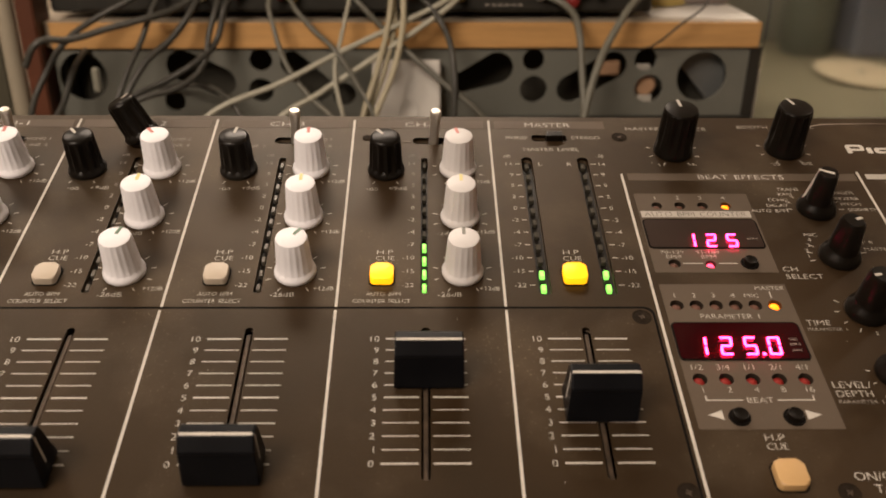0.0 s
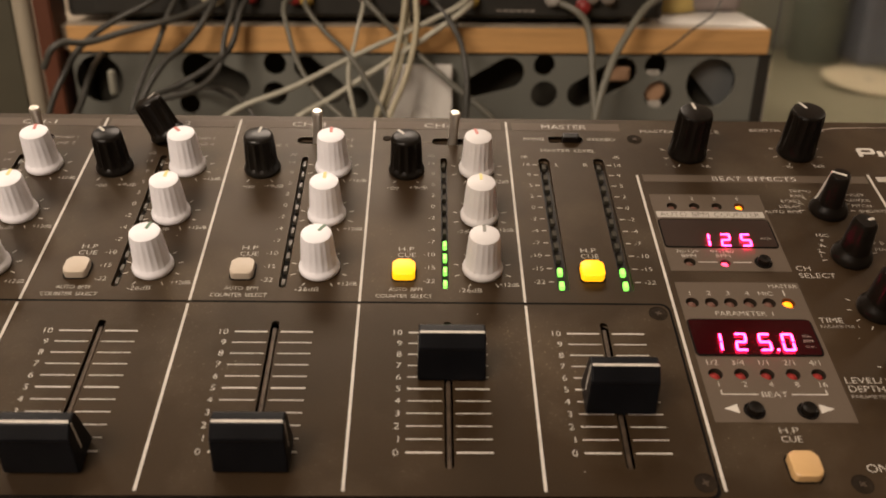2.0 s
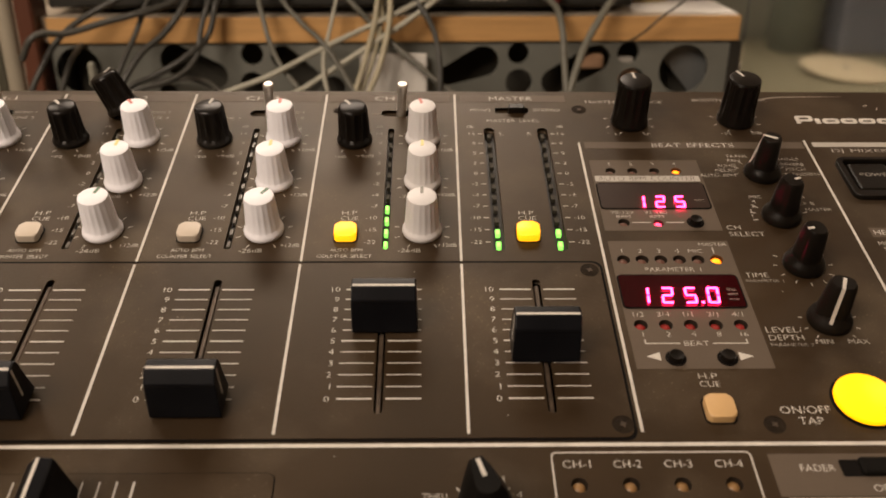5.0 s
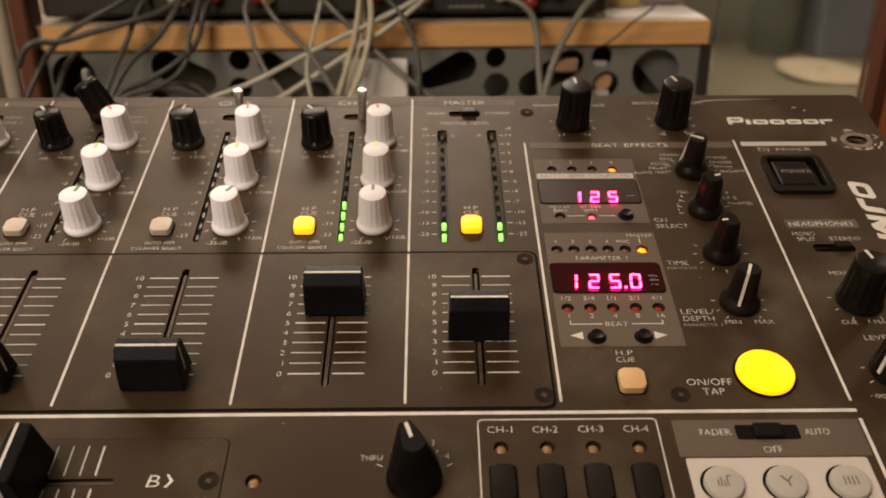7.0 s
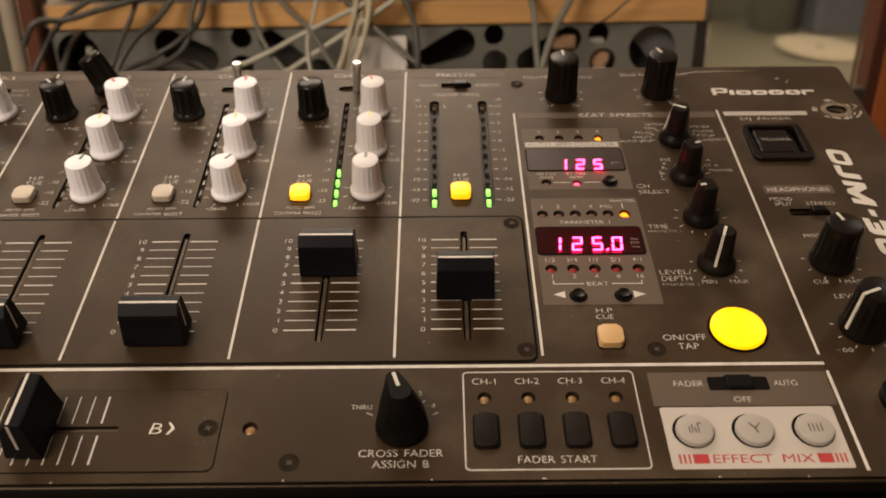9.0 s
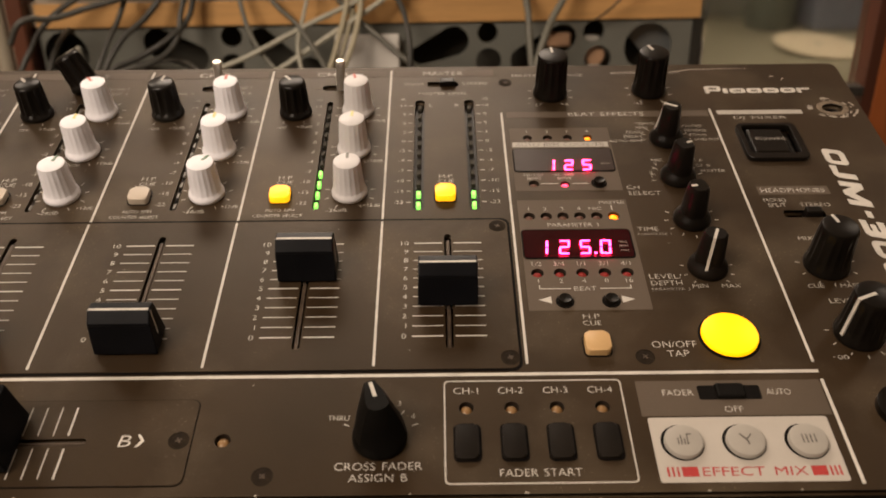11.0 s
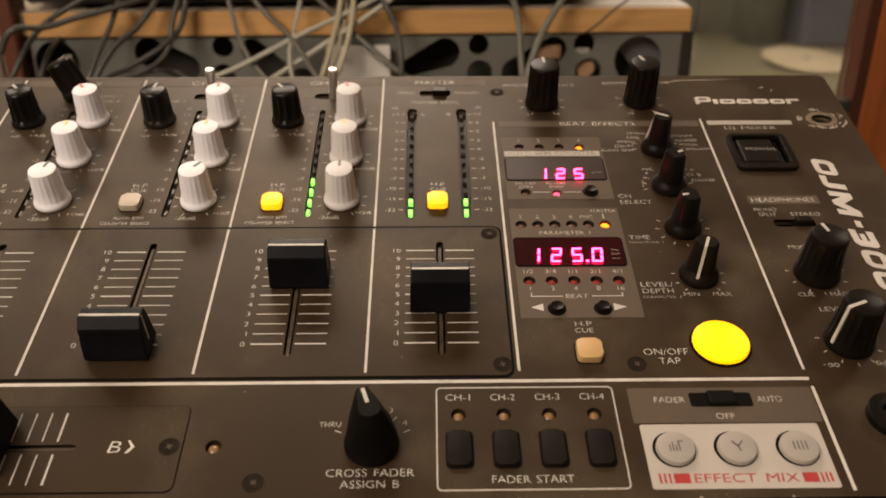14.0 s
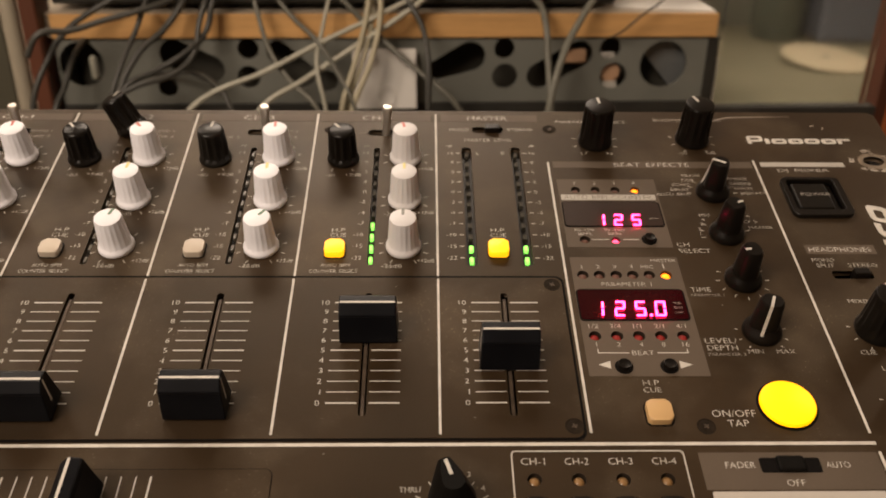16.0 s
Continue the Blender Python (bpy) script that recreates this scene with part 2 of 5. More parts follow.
def letter(s, x0, yc, high, x1=None, mat=None, parent=None, z=0.12, side="l", turn=0.0, bold=-0.013, lean=0.0):
    """Flat printed words; x0 to x1 is their width, or x0 the left end, the middle or the right end (side)."""
    me = text_mesh(s, bold)
    co = np.empty(len(me.vertices) * 3)
    me.vertices.foreach_get("co", co)
    co = co.reshape(-1, 3)
    lo, hi = co[:, 0].min(), co[:, 0].max()
    sy = high / CAPS
    sx = (x1 - x0) / (hi - lo) if x1 is not None else sy * 1.12
    co[:, 0] = (co[:, 0] - lo) * sx
    co[:, 1] = co[:, 1] * sy - high / 2
    co[:, 0] += co[:, 1] * lean
    wide = (hi - lo) * sx
    if x1 is None and side != "l":
        co[:, 0] -= wide / 2 if side == "c" else wide
    a = radians(turn)
    px, py = co[:, 0].copy(), co[:, 1].copy()
    co[:, 0], co[:, 1] = px * math.cos(a) - py * math.sin(a) + x0, px * math.sin(a) + py * math.cos(a) + yc
    co[:, 2] = z
    me.vertices.foreach_set("co", (co / 1000).ravel())
    me.update()
    me.materials.clear()
    me.materials.append(mat or M_INK)
    ob = new("lettering", me)
    ob.parent = parent or panel
    return ob


def strip(name, rects, mat, parent, z=0.12, thick=0.14):
    bm = bmesh.new()
    for x0, x1, y0, y1 in rects:
        box(bm, min(x0, x1), max(x0, x1), min(y0, y1), max(y0, y1), z - thick, z)
    return part(name, bm, mat, parent)


# ---------------------------------------------------------------- dj mixer
mixer = new("dj_mixer")
mixer.matrix_world = DESK
tagged(mixer, "worn dark grey DJ mixer with lit yellow buttons and red displays", "mixer")

PITCH = 54.4
CH = [-163.6, -109.0, -54.0, 0.0]          # the right border line of each channel
SLOT_X = [-134.2, -79.8, -25.5, 24.2]
LEDS_Y = [78.7 - 6.63 * i for i in range(11)]
LAMPS = ([(58.3 + 8.35 * k, 53.7, 1.6) for k in range(4)] + [(55.0 + 6.34 * k, 3.2, 1.85) for k in range(6)] + [(55.4 + 7.88 * k, -27.4, 1.85) for k in range(5)]
         + [(58.4, 22.9, 1.75), (70.6, 22.5, 1.5)])
START_LAMPS = [(28.8 + 13.72 * k, -85.7, 1.9) for k in range(4)] + [(-42.9, -96.6, 2.0)]

holes, plate_holes = [], []
for c in CH:
    holes.append(rounded(c - 27.2, c - 24.7, 8.8, 82.4, 1.1))          # level meter
    holes.append(rounded(c - 30.5, c - 17.3, 91.5, 96.0, 2.2))         # toggle slot
for x in (13.3, 34.8):
    holes.append(rounded(x - 2.1, x + 2.1, 7.7, 83.1, 1.9))
holes.append(rounded(16.6, 30.4, 93.9, 98.1, 1.0))
for x, y, r in LAMPS + START_LAMPS:
    holes.append(circle(x, y, r + 0.35, 24))
holes.append(rounded(150.8, 166.4, 1.2, 5.4, 1.2))
holes.append(rounded(99.8, 119.0, -83.6, -78.2, 0.8))
holes.append(rounded(146.4, 170.4, 37.4, 59.6, 3.0))
holes.append(circle(192.3, 73.9, 4.6, 20, 3.4))
for x in SLOT_X:
    holes.append(rounded(x - 2.2, x + 2.2, -63.0, -5.8, 2.1))
    plate_holes.append(rounded(x - 1.25, x + 1.25, -62.0, -6.8, 1.2))
holes.append(rounded(-140.0, -82.0, -98.8, -94.8, 1.9))
panel = put_part("top_panel", plate_mesh("top_panel", rounded(-277, 205, -115.5, 110.9, 3.5), holes, -2.6, 0.0, M_PANEL), mixer,
                 "dark grey painted metal top panel with white print")
panel.modifiers.new("bevel", "BEVEL").width = 0.0003
bm = box(bmesh.new(), -262, 190, -108, 103, -88, -6.5, 2)
part("body", bm, M_HOLE, mixer, "black sheet-metal case under the panel")
for y0, y1 in ((-115.5, -108.5), (103.5, 110.4)):
    part("rim", box(bmesh.new(), -270, 200, y0, y1, -9, -2.7, 0.8), M_BLACK, mixer)

# removable fader plate
put_part("plate_gap", plate_mesh("plate_gap", rounded(-240, 47.2, -71.5, 2.5, 3.4), [rounded(x - 2.2, x + 2.2, -63.0, -5.8, 2.1) for x in SLOT_X], 0.02, 0.10, M_HOLE), panel)
plate = put_part("fader_plate", plate_mesh("fader_plate", rounded(-239.4, 46.3, -70.6, 1.4, 3.0), plate_holes, 0.02, 0.40, M_PLATE), mixer,
                 "removable dark grey fader plate")
plate.modifiers.new("bevel", "BEVEL").width = 0.00015

# white border lines
for c in CH[:3]:
    strip("border_line", [(c - 0.42, c + 0.42, 2.6, 108.2)], M_LINE, panel)
    strip("border_line", [(c - 0.42, c + 0.42, -69.2, 0.6)], M_LINE, panel, 0.52)
strip("border_line", [(-0.42, 0.42, 2.6, 108.2)], M_LINE, panel)
strip("border_line", [(-0.42, 0.42, -69.2, 0.6)], M_LINE, panel, 0.52)
strip("border_line", [(48.1, 48.95, -68.6, 72.6)], M_LINE, panel)
strip("border_line", [(138.4, 139.25, -69.0, 74.2)], M_LINE, panel)
strip("border_line", [(138.8, 139.8, -113.5, -76.0)], M_LINE, panel)
strip("border_line", [(-240, 139.3, -73.4, -72.2)], M_LINE, panel)

# header bands
for i, c in enumerate(CH):
    strip("header_band", [(c - PITCH + 1.6, c - 2.2, 102.5, 107.8)], M_BAND, panel, 0.08)
    letter("CH-%d" % (i + 1), c - 33.6, 105.1, 3.0, c - 20.0, M_LINE, z=0.14)
strip("header_band", [(2.2, 46.6, 102.5, 107.8)], M_BAND, panel, 0.08)
letter("MASTER", 14.6, 105.1, 3.0, 32.8, M_LINE, z=0.14)

# ---- knobs
KNOB_SHAPES = {}


def knob_mesh(kind, mat):
    key = (kind, mat.name)
    if key in KNOB_SHAPES:
        return KNOB_SHAPES[key]
    bm = bmesh.new()
    if kind == "tone":
        prof = [(6.5, 0.0), (6.85, 0.5), (6.9, 1.5), (6.65, 2.3), (6.2, 2.9), (6.05, 3.5), (5.75, 8.0), (5.5, 11.4), (5.25, 14.8), (5.0, 15.6), (4.4, 15.95)]
        lathe(bm, prof, 108, 18, 0.18, (3.4, 15.0))
    elif kind == "trim":
        prof = [(6.6, 0.0), (6.9, 0.5), (6.9, 1.4), (6.4, 2.2), (6.2, 3.0), (6.0, 8.0), (5.7, 13.6), (5.5, 15.0), (5.1, 15.7), (4.5, 16.0)]
        lathe(bm, prof, 96, 12, 0.75, (2.9, 14.6))
    elif kind == "large":
        prof = [(7.2, 0.0), (7.5, 0.5), (7.4, 2.0), (7.05, 3.0), (6.85, 9.0), (6.6, 17.4), (6.45, 19.0), (6.0, 19.7), (5.3, 19.9)]
        lathe(bm, prof, 112, 14, 0.8, (3.2, 18.5))
    elif kind == "phones":
        prof = [(7.9, 0.0), (8.1, 0.6), (8.0, 1.8), (7.5, 2.8), (7.2, 6.0), (6.75, 14.0), (6.5, 17.4), (6.0, 18.4), (5.3, 18.7)]
        lathe(bm, prof, 112, 16, 0.5, (3.2, 16.5))
    elif kind == "grip":
        prof = [(6.7, 0.0), (6.95, 0.4), (6.95, 1.6), (6.4, 3.0), (5.4, 4.0), (4.9, 5.0)]
        lathe(bm, prof, 48)
        lo = rounded(-5.0, 5.2, -4.3, 4.3, 3.6, 6)
        hi = rounded(-4.1, 4.1, -3.5, 3.5, 3.0, 6)
        a = [bm.verts.new((x, y, 4.2)) for x, y in lo]
        b = [bm.verts.new((x, y, 15.8)) for x, y in hi]
        d = [bm.verts.new((x * 0.84, y * 0.82, 16.8)) for x, y in hi]
        for p, q in ((a, b), (b, d)):
            for i in range(len(p)):
                bm.faces.new((p[i], p[(i + 1) % len(p)], q[(i + 1) % len(q)], q[i]))
        bm.faces.new(d)
        bm.faces.new(a[::-1])
    elif kind == "pointer":
        lathe(bm, [(7.8, 0.0), (8.1, 0.6), (8.0, 2.2), (7.6, 4.0), (7.3, 5.0)], 48)
        levels = ((4.4, 7.6, 9.0), (9.0, 6.6, 8.8), (15.0, 4.4, 8.6), (17.4, 3.2, 7.6))
        rows = []
        for z, half, front in levels:
            pts = [(half * 0.42, front), (half * 0.78, front * 0.55), (half, 0), (half * 0.93, -half * 0.55), (half * 0.5, -half * 0.9), (0, -half),
                   (-half * 0.5, -half * 0.9), (-half * 0.93, -half * 0.55), (-half, 0), (-half * 0.78, front * 0.55), (-half * 0.42, front)]
            rows.append([bm.verts.new((x, y, z)) for x, y in pts])
        for p, q in zip(rows, rows[1:]):
            for i in range(len(p)):
                bm.faces.new((p[i], p[(i + 1) % len(p)], q[(i + 1) % len(q)], q[i]))
        bm.faces.new(rows[-1])
        bm.faces.new(rows[0][::-1])
    KNOB_SHAPES[key] = mesh_of(bm, "rotary_knob", mat, 38)
    return KNOB_SHAPES[key]


TOPS = {"tone": (15.95, 4.9, 1.1), "trim": (16.0, 5.2, 1.0), "large": (19.9, 6.0, 1.0), "phones": (18.7, 5.9, 1.1), "grip": (16.8, 3.2, 1.0), "pointer": (17.4, 7.2, 1.1)}


def knob(kind, x, y, mat, mark, angle, label, line_down=0.0, ticks=None, z=0.0, tilt=(0, 0)):
    """A rotary knob; angle is clockwise from straight ahead."""
    ob = put_part("rotary_knob", knob_mesh(kind, mat), mixer, label, (x, y, z), (tilt[0], tilt[1], -angle))
    top, far, wide = TOPS[kind]
    bm = bmesh.new()
    box(bm, -wide / 2, wide / 2, far * (0.25 if not line_down else (-0.6 if kind == "grip" else 0.0)), far - 0.15, top - 0.1, top + 0.12)
    if line_down:
        # the line runs on down the skirt
        r0, r1, z0 = (6.75, 7.95, 3.0) if kind != "grip" else (3.45, 5.6, 3.4)
        vs = [bm.verts.new(p) for p in ((-wide / 2, r0, top - 0.3), (wide / 2, r0, top - 0.3), (wide / 2, r1 + 0.12, z0), (-wide / 2, r1 + 0.12, z0),
                                        (-wide / 2, r0 - 0.6, top - 0.3), (wide / 2, r0 - 0.6, top - 0.3), (wide / 2, r1 - 0.6, z0), (-wide / 2, r1 - 0.6, z0))]
        for f in ((0, 1, 2, 3), (7, 6, 5, 4), (0, 4, 5, 1), (1, 5, 6, 2), (2, 6, 7, 3), (3, 7, 4, 0)):
            bm.faces.new([vs[i] for i in f])
        box(bm, -wide / 2, wide / 2, far - 0.6, r0 if kind == "phones" else far + 0.3, top - 0.9, top + 0.10)
    part("pointer_line", bm, mark, ob)
    if ticks:
        r0, r1, angles = ticks
        bm = bmesh.new()
        for a in angles:
            q = radians(90 - a)
            c, s = math.cos(q), math.sin(q)
            vs = [bm.verts.new((c * r - s * w, s * r + c * w, 0.12)) for r, w in ((r0, 0.16), (r1, 0.16), (r1, -0.16), (r0, -0.16))]
            bm.faces.new(vs)
        part("tick_marks", bm, M_INK, panel, "", (x, y, 0))
    return ob


TONE_TICKS = (8.3, 10.0, [-150, -110, -75, -38, 0, 38, 75, 110, 150])
tone_angles = [(-6, 0, 10), (-40, 2, 14), (-2, 0, 34), (-14, 0, 0)]
for i, c in enumerate(CH):
    mats = M_SHADEDWHITE if i == 3 else M_WHITE
    a = tone_angles[i]
    for y, mark, ang, what in ((74.9, M_RED, a[0], "red"), (46.4, M_YELLOW, a[1], "yellow"), (18.2, M_GREY if i == 3 else M_GREEN, a[2], "grey-green")):
        knob("tone", c - (15.1, 15.2, 14.4, 13.3)[i], y, mats, mark, ang, "ribbed white plastic tone knob with %s line" % what, ticks=TONE_TICKS)
        letter("+12dB", c - 7.9, y - 7.4, 1.9, c - 1.4, M_INK)
    letter("-26dB", c - 21.6, 8.0, 2.0, c - 13.8, M_INK)
    letter("-26dB", c - 21.6, 38.0, 1.9, c - 14.2, M_FAINT)
    if i:
        knob("trim", c - (0, 42.8, 41.5, 40.3)[i], 74.3, (M_BLACK, M_BLACK, M_DUSTY, M_BLACK)[i], M_LINE, (0, -42, 8, -38)[i],
             "ribbed black plastic trim knob with white line" if i != 2 else "dusty ribbed black trim knob with white line", ticks=(8.0, 9.6, [-150, 150]))
        letter("-", c - 47.2, 63.4, 2.0, side="l")
        letter("oo", c - 46.0, 63.3, 2.6, c - 43.0, M_INK)
        letter("+9dB", c - 39.0, 63.4, 2.0, c - 32.2, M_INK)
    # source names; those of the last channel cannot be read
    if i < 3:
        letter("PHONO %d" % (i + 1), c - 18.0, 94.3, 1.8, c - 8.2, M_FAINT)
        letter("LINE %d" % (2 * i + 2), c - 16.4, 90.2, 1.8, c - 8.0, M_FAINT)
    else:
        for x0, x1, y in ((c - 18.0, c - 8.2, 94.3), (c - 16.4, c - 8.0, 90.2), (c - 34.6, c - 31.0, 93.2)):
            strip("unreadable_print", [(x0, x1, y - 0.5, y + 0.5)], M_BAND, panel, 0.10)
    if i == 2:
        letter("LINE 5", c - 42.0, 89.9, 1.8, c - 33.6, M_FAINT)

    # meter
    meter = part("level_meter", box(bmesh.new(), c - 28.6, c - 23.4, 8.0, 83.2, -4.2, -2.7), M_METER, mixer, "dark level meter slot with LED segments")
    for k, y in enumerate(LEDS_Y):
        lit = i == 3 and k >= 7
        seg = box(bmesh.new(), c - 26.6, c - 25.3, y - 1.45, y + 1.45, -2.7, -0.7, 0.2)
        part("led_segment", seg, M_LITGREEN if lit else (M_OFFDIM if i == 3 else M_OFFSHEEN), meter, "lit green segment" if lit else "")
        letter(("14", "9", "5", "2", "0", "-2", "-4", "-7", "-10", "-15", "-22")[k], c - 29.4, y, 2.0, side="r", mat=M_INK if k > 2 else M_FAINT)
    letter("dB", c - 29.4, 83.8, 1.7, side="r", mat=M_FAINT)

    # headphone cue button
    lit = i == 3
    if i:
        part("button_frame", prism(bmesh.new(), rounded(c - 44.2, c - 35.6, 12.0, 20.8, 1.9), 0.0, 0.16), M_HOLE, panel)
        part("cue_button", prism(bmesh.new(), rounded(c - 43.7, c - 36.1, 12.5, 20.3, 1.7, 5), -1.0, 2.8, 0.7, 3), M_LITYELLOW if lit else M_CREAM, mixer,
             "glowing yellow square button" if lit else "unlit cream square button", smooth=40)
        letter("H.P", c - 41.9, 28.4, 2.2, c - 36.6, M_INK)
        letter("CUE", c - 42.2, 25.3, 2.2, c - 36.0, M_INK)
        letter("AUTO BPM", c - 44.7, 8.3, 1.7, c - 33.7, M_INK)
        letter("COUNTER SELECT", c - 48.9, 5.1, 1.7, c - 30.4, M_INK)

    # input toggle
    if i != 1:
        lever = bmesh.new()
        lathe(lever, [(2.0, -3.0), (2.0, 1.0), (1.75, 3.0), (1.8, 9.0), (2.15, 12.6), (2.15, 13.6), (1.7, 14.2), (0.9, 14.3)], 24)
        part("toggle_lever", lever, M_CHROME, mixer, "chrome toggle lever", (c - 22.2, 93.6, 0), (0, 3, 0), 40)
    else:
        knob("trim", c - 26.0, 92.6, M_BLACK, M_LINE, 24, "crooked ribbed black knob pushed onto a toggle lever", z=3.0, tilt=(2, -25))
part("screw", lathe(bmesh.new(), [(1.8, 0.0), (1.8, 0.2), (1.5, 0.4)], 16), M_SCREW, panel, "", (-48.5, 95.6, 0))

# ---- master section
letter("MONO", 6.4, 96.2, 2.1, 14.8, M_INK)
letter("STEREO", 32.4, 96.3, 2.1, 43.6, M_INK)
letter("MASTER LEVEL", 12.8, 88.3, 2.1, 34.4, M_INK)
part("slide_switch", box(bmesh.new(), 22.2, 28.8, 94.1, 97.9, -3, 2.4, 0.6, 2), M_BLACK, mixer, "small black slide switch")
letter("L", 17.6, 78.7, 2.2)
letter("R", 28.6, 78.7, 2.2)
letter("dB", 4.4, 83.8, 1.7)
letter("dB", 40.8, 84.0, 1.7)
for x, sgn in ((13.3, -1), (34.8, 1)):
    meter = part("level_meter", box(bmesh.new(), x - 3.0, x + 3.0, 7.2, 83.6, -4.2, -2.7), M_METER, mixer, "dark level meter slot with LED segments")
    for k, y in enumerate(LEDS_Y):
        lit = k >= 9
        part("led_segment", box(bmesh.new(), x - 0.8, x + 0.8, y - 1.45, y + 1.45, -2.7, -0.9, 0.2), M_LITGREEN if lit else M_OFFDIM, meter,
             "lit green segment" if lit else "")
        word = ("14", "9", "5", "2", "0", "-2", "-4", "-7", "-10", "-15", "-22")[k]
        if sgn < 0:
            letter(word, x - 5.8, y, 2.0, side="r")
            strip("scale_tick", [(x - 4.6, x - 2.9, y - 0.16, y + 0.16)], M_INK, panel)
        else:
            letter(word, x + 6.0, y, 2.0)
            strip("scale_tick", [(x + 2.9, x + 4.8, y - 0.16, y + 0.16)], M_INK, panel)
part("button_frame", prism(bmesh.new(), rounded(19.3, 28.1, 12.1, 21.0, 1.9), 0.0, 0.16), M_HOLE, panel)
part("cue_button", prism(bmesh.new(), rounded(19.8, 27.6, 12.6, 20.5, 1.7, 5), -1.0, 2.8, 0.7, 3), M_LITYELLOW, mixer, "glowing yellow square button", smooth=40)
letter("H.P", 21.3, 28.4, 2.2, 26.6, M_INK)
letter("CUE", 21.0, 25.3, 2.2, 27.2, M_INK)

# ---- channel faders
def fader_cap(x, y, turn=0.0, slim=1.0):
    """A tall wedge-shaped fader cap: ridge with a white line, a bevelled strip in front of it, steep flanks. y is the ridge's."""
    bm = bmesh.new()
    prof = [(-5.2, 0.9), (-5.15, 2.2), (-4.5, 6.6), (-3.6, 11.9), (-3.75, 12.5), (-3.45, 13.1), (-0.7, 15.75), (-0.2, 16.0), (0.7, 16.0), (3.3, 15.7), (3.8, 15.3), (4.3, 13.7), (5.4, 7.0),
            (6.5, 2.2), (6.6, 0.9)]
    rows = []
    for xx, inset in ((-10.15, 0.9), (-9.95, 0.25), (-9.6, 0.0), (9.6, 0.0), (9.95, 0.25), (10.15, 0.9)):
        rows.append([bm.verts.new((xx * (1.0 - 0.0022 * pz), py * slim * (1 - inset * 0.06), pz - (inset * 0.45 if pz > 11 else 0))) for py, pz in prof])
    for p, q in zip(rows, rows[1:]):
        for i in range(len(p) - 1):
            bm.faces.new((p[i], p[i + 1], q[i + 1], q[i]))
        bm.faces.new((p[-1], p[0], q[0], q[-1]))
    bm.faces.new(rows[0])
    bm.faces.new(rows[-1][::-1])
    cap = part("fader_cap", bm, M_CAP, mixer, "tall black plastic fader cap with a white line along its ridge", (x, y, 0.4), (0, 0, turn), 7)
    bm = bmesh.new()
    box(bm, -9.35, 9.35, -0.35, 0.5, 15.85, 16.1)
    for s in (-1, 1):
        vs = [bm.verts.new((s * (10.15 * (1 - 0.0022 * z) + d), yy, z)) for d in (0.06, -0.2) for yy, z in ((-0.35, 5.2), (0.45, 5.2), (0.45, 15.5), (-0.35, 15.5))]
        for f in ((0, 1, 2, 3), (7, 6, 5, 4), (0, 4, 5, 1), (1, 5, 6, 2), (2, 6, 7, 3), (3, 7, 4, 0)):
            bm.faces.new([vs[i] for i in f])
    part("pointer_line", bm, M_LINE, cap)
    part("lever", box(bmesh.new(), -3.0, 3.0, -0.5, 0.5, -6, 4), M_STEEL, cap)
    return cap


SCALE_LINES = {b: mesh_of(box(bmesh.new(), -5.1, 5.1, -th, th, 0, 0.12), "scale_line", M_LINE) for b, th in ((True, 0.26), (False, 0.16))}
for x, y in zip(SLOT_X, (-59.2, -58.7, -26.3, -38.5)):
    fader_cap(x + (0.8 if y == -58.7 else (0.9 if y == -26.3 else -0.3)), y)
    part("fader_track", box(bmesh.new(), x - 2.2, x + 2.2, -63.0, -5.8, -6.4, -5.2), M_HOLE, mixer)
    part("fader_rail", box(bmesh.new(), x - 0.75, x + 0.75, -61.7, -9.0, -5.2, -0.35, 0.25), M_TRACK, mixer, "worn metal rail in the fader slot")
    lx, rx = (x - 12.2, x + 12.2)
    for k in range(11):
        yy = -56.8 + 4.52 * k
        put_part("scale_line", SCALE_LINES[k in (0, 5, 10)], panel, "", (lx + 5.1, yy, 0.4))
        put_part("scale_line", SCALE_LINES[k in (0, 5, 10)], panel, "", (rx - 5.1, yy, 0.4))
        letter(str(k), x - 14.2, yy, 2.2, side="r", mat=M_LINE, z=0.52)


def cross_screw(x, y, z=0.0, r=2.5):
    ob = part("screw", lathe(bmesh.new(), [(r + 0.6, 0.0), (r + 0.6, 0.10), (r + 0.2, 0.16), (r, 0.05), (r * 0.9, 0.16), (r * 0.2, 0.22)], 24), M_SCREW, panel, "", (x, y, z), (0, 0, random.uniform(0, 90)), 40)
    # raised bars, paler than the screw: glints painted into its worn cross slot
    bm = bmesh.new()
    box(bm, -1.0, 1.0, -0.25, 0.25, 0.1, 0.26)
    box(bm, -0.25, 0.25, -1.0, 1.0, 0.1, 0.265)
    part("cross_slot_glint", bm, M_TRACK, panel, "", (x, y, z), (0, 0, random.uniform(0, 90)))
    return ob


for x, y, z in ((42.6, -2.4, 0.4), (43.4, -66.2, 0.4), (86.3, -66.2, 0.0), (-55.6, -96.6, 0.3), (-29.6, -109.0, 0.0), (51.6, 96.8, 0.0)):
    cross_screw(x, y, z)

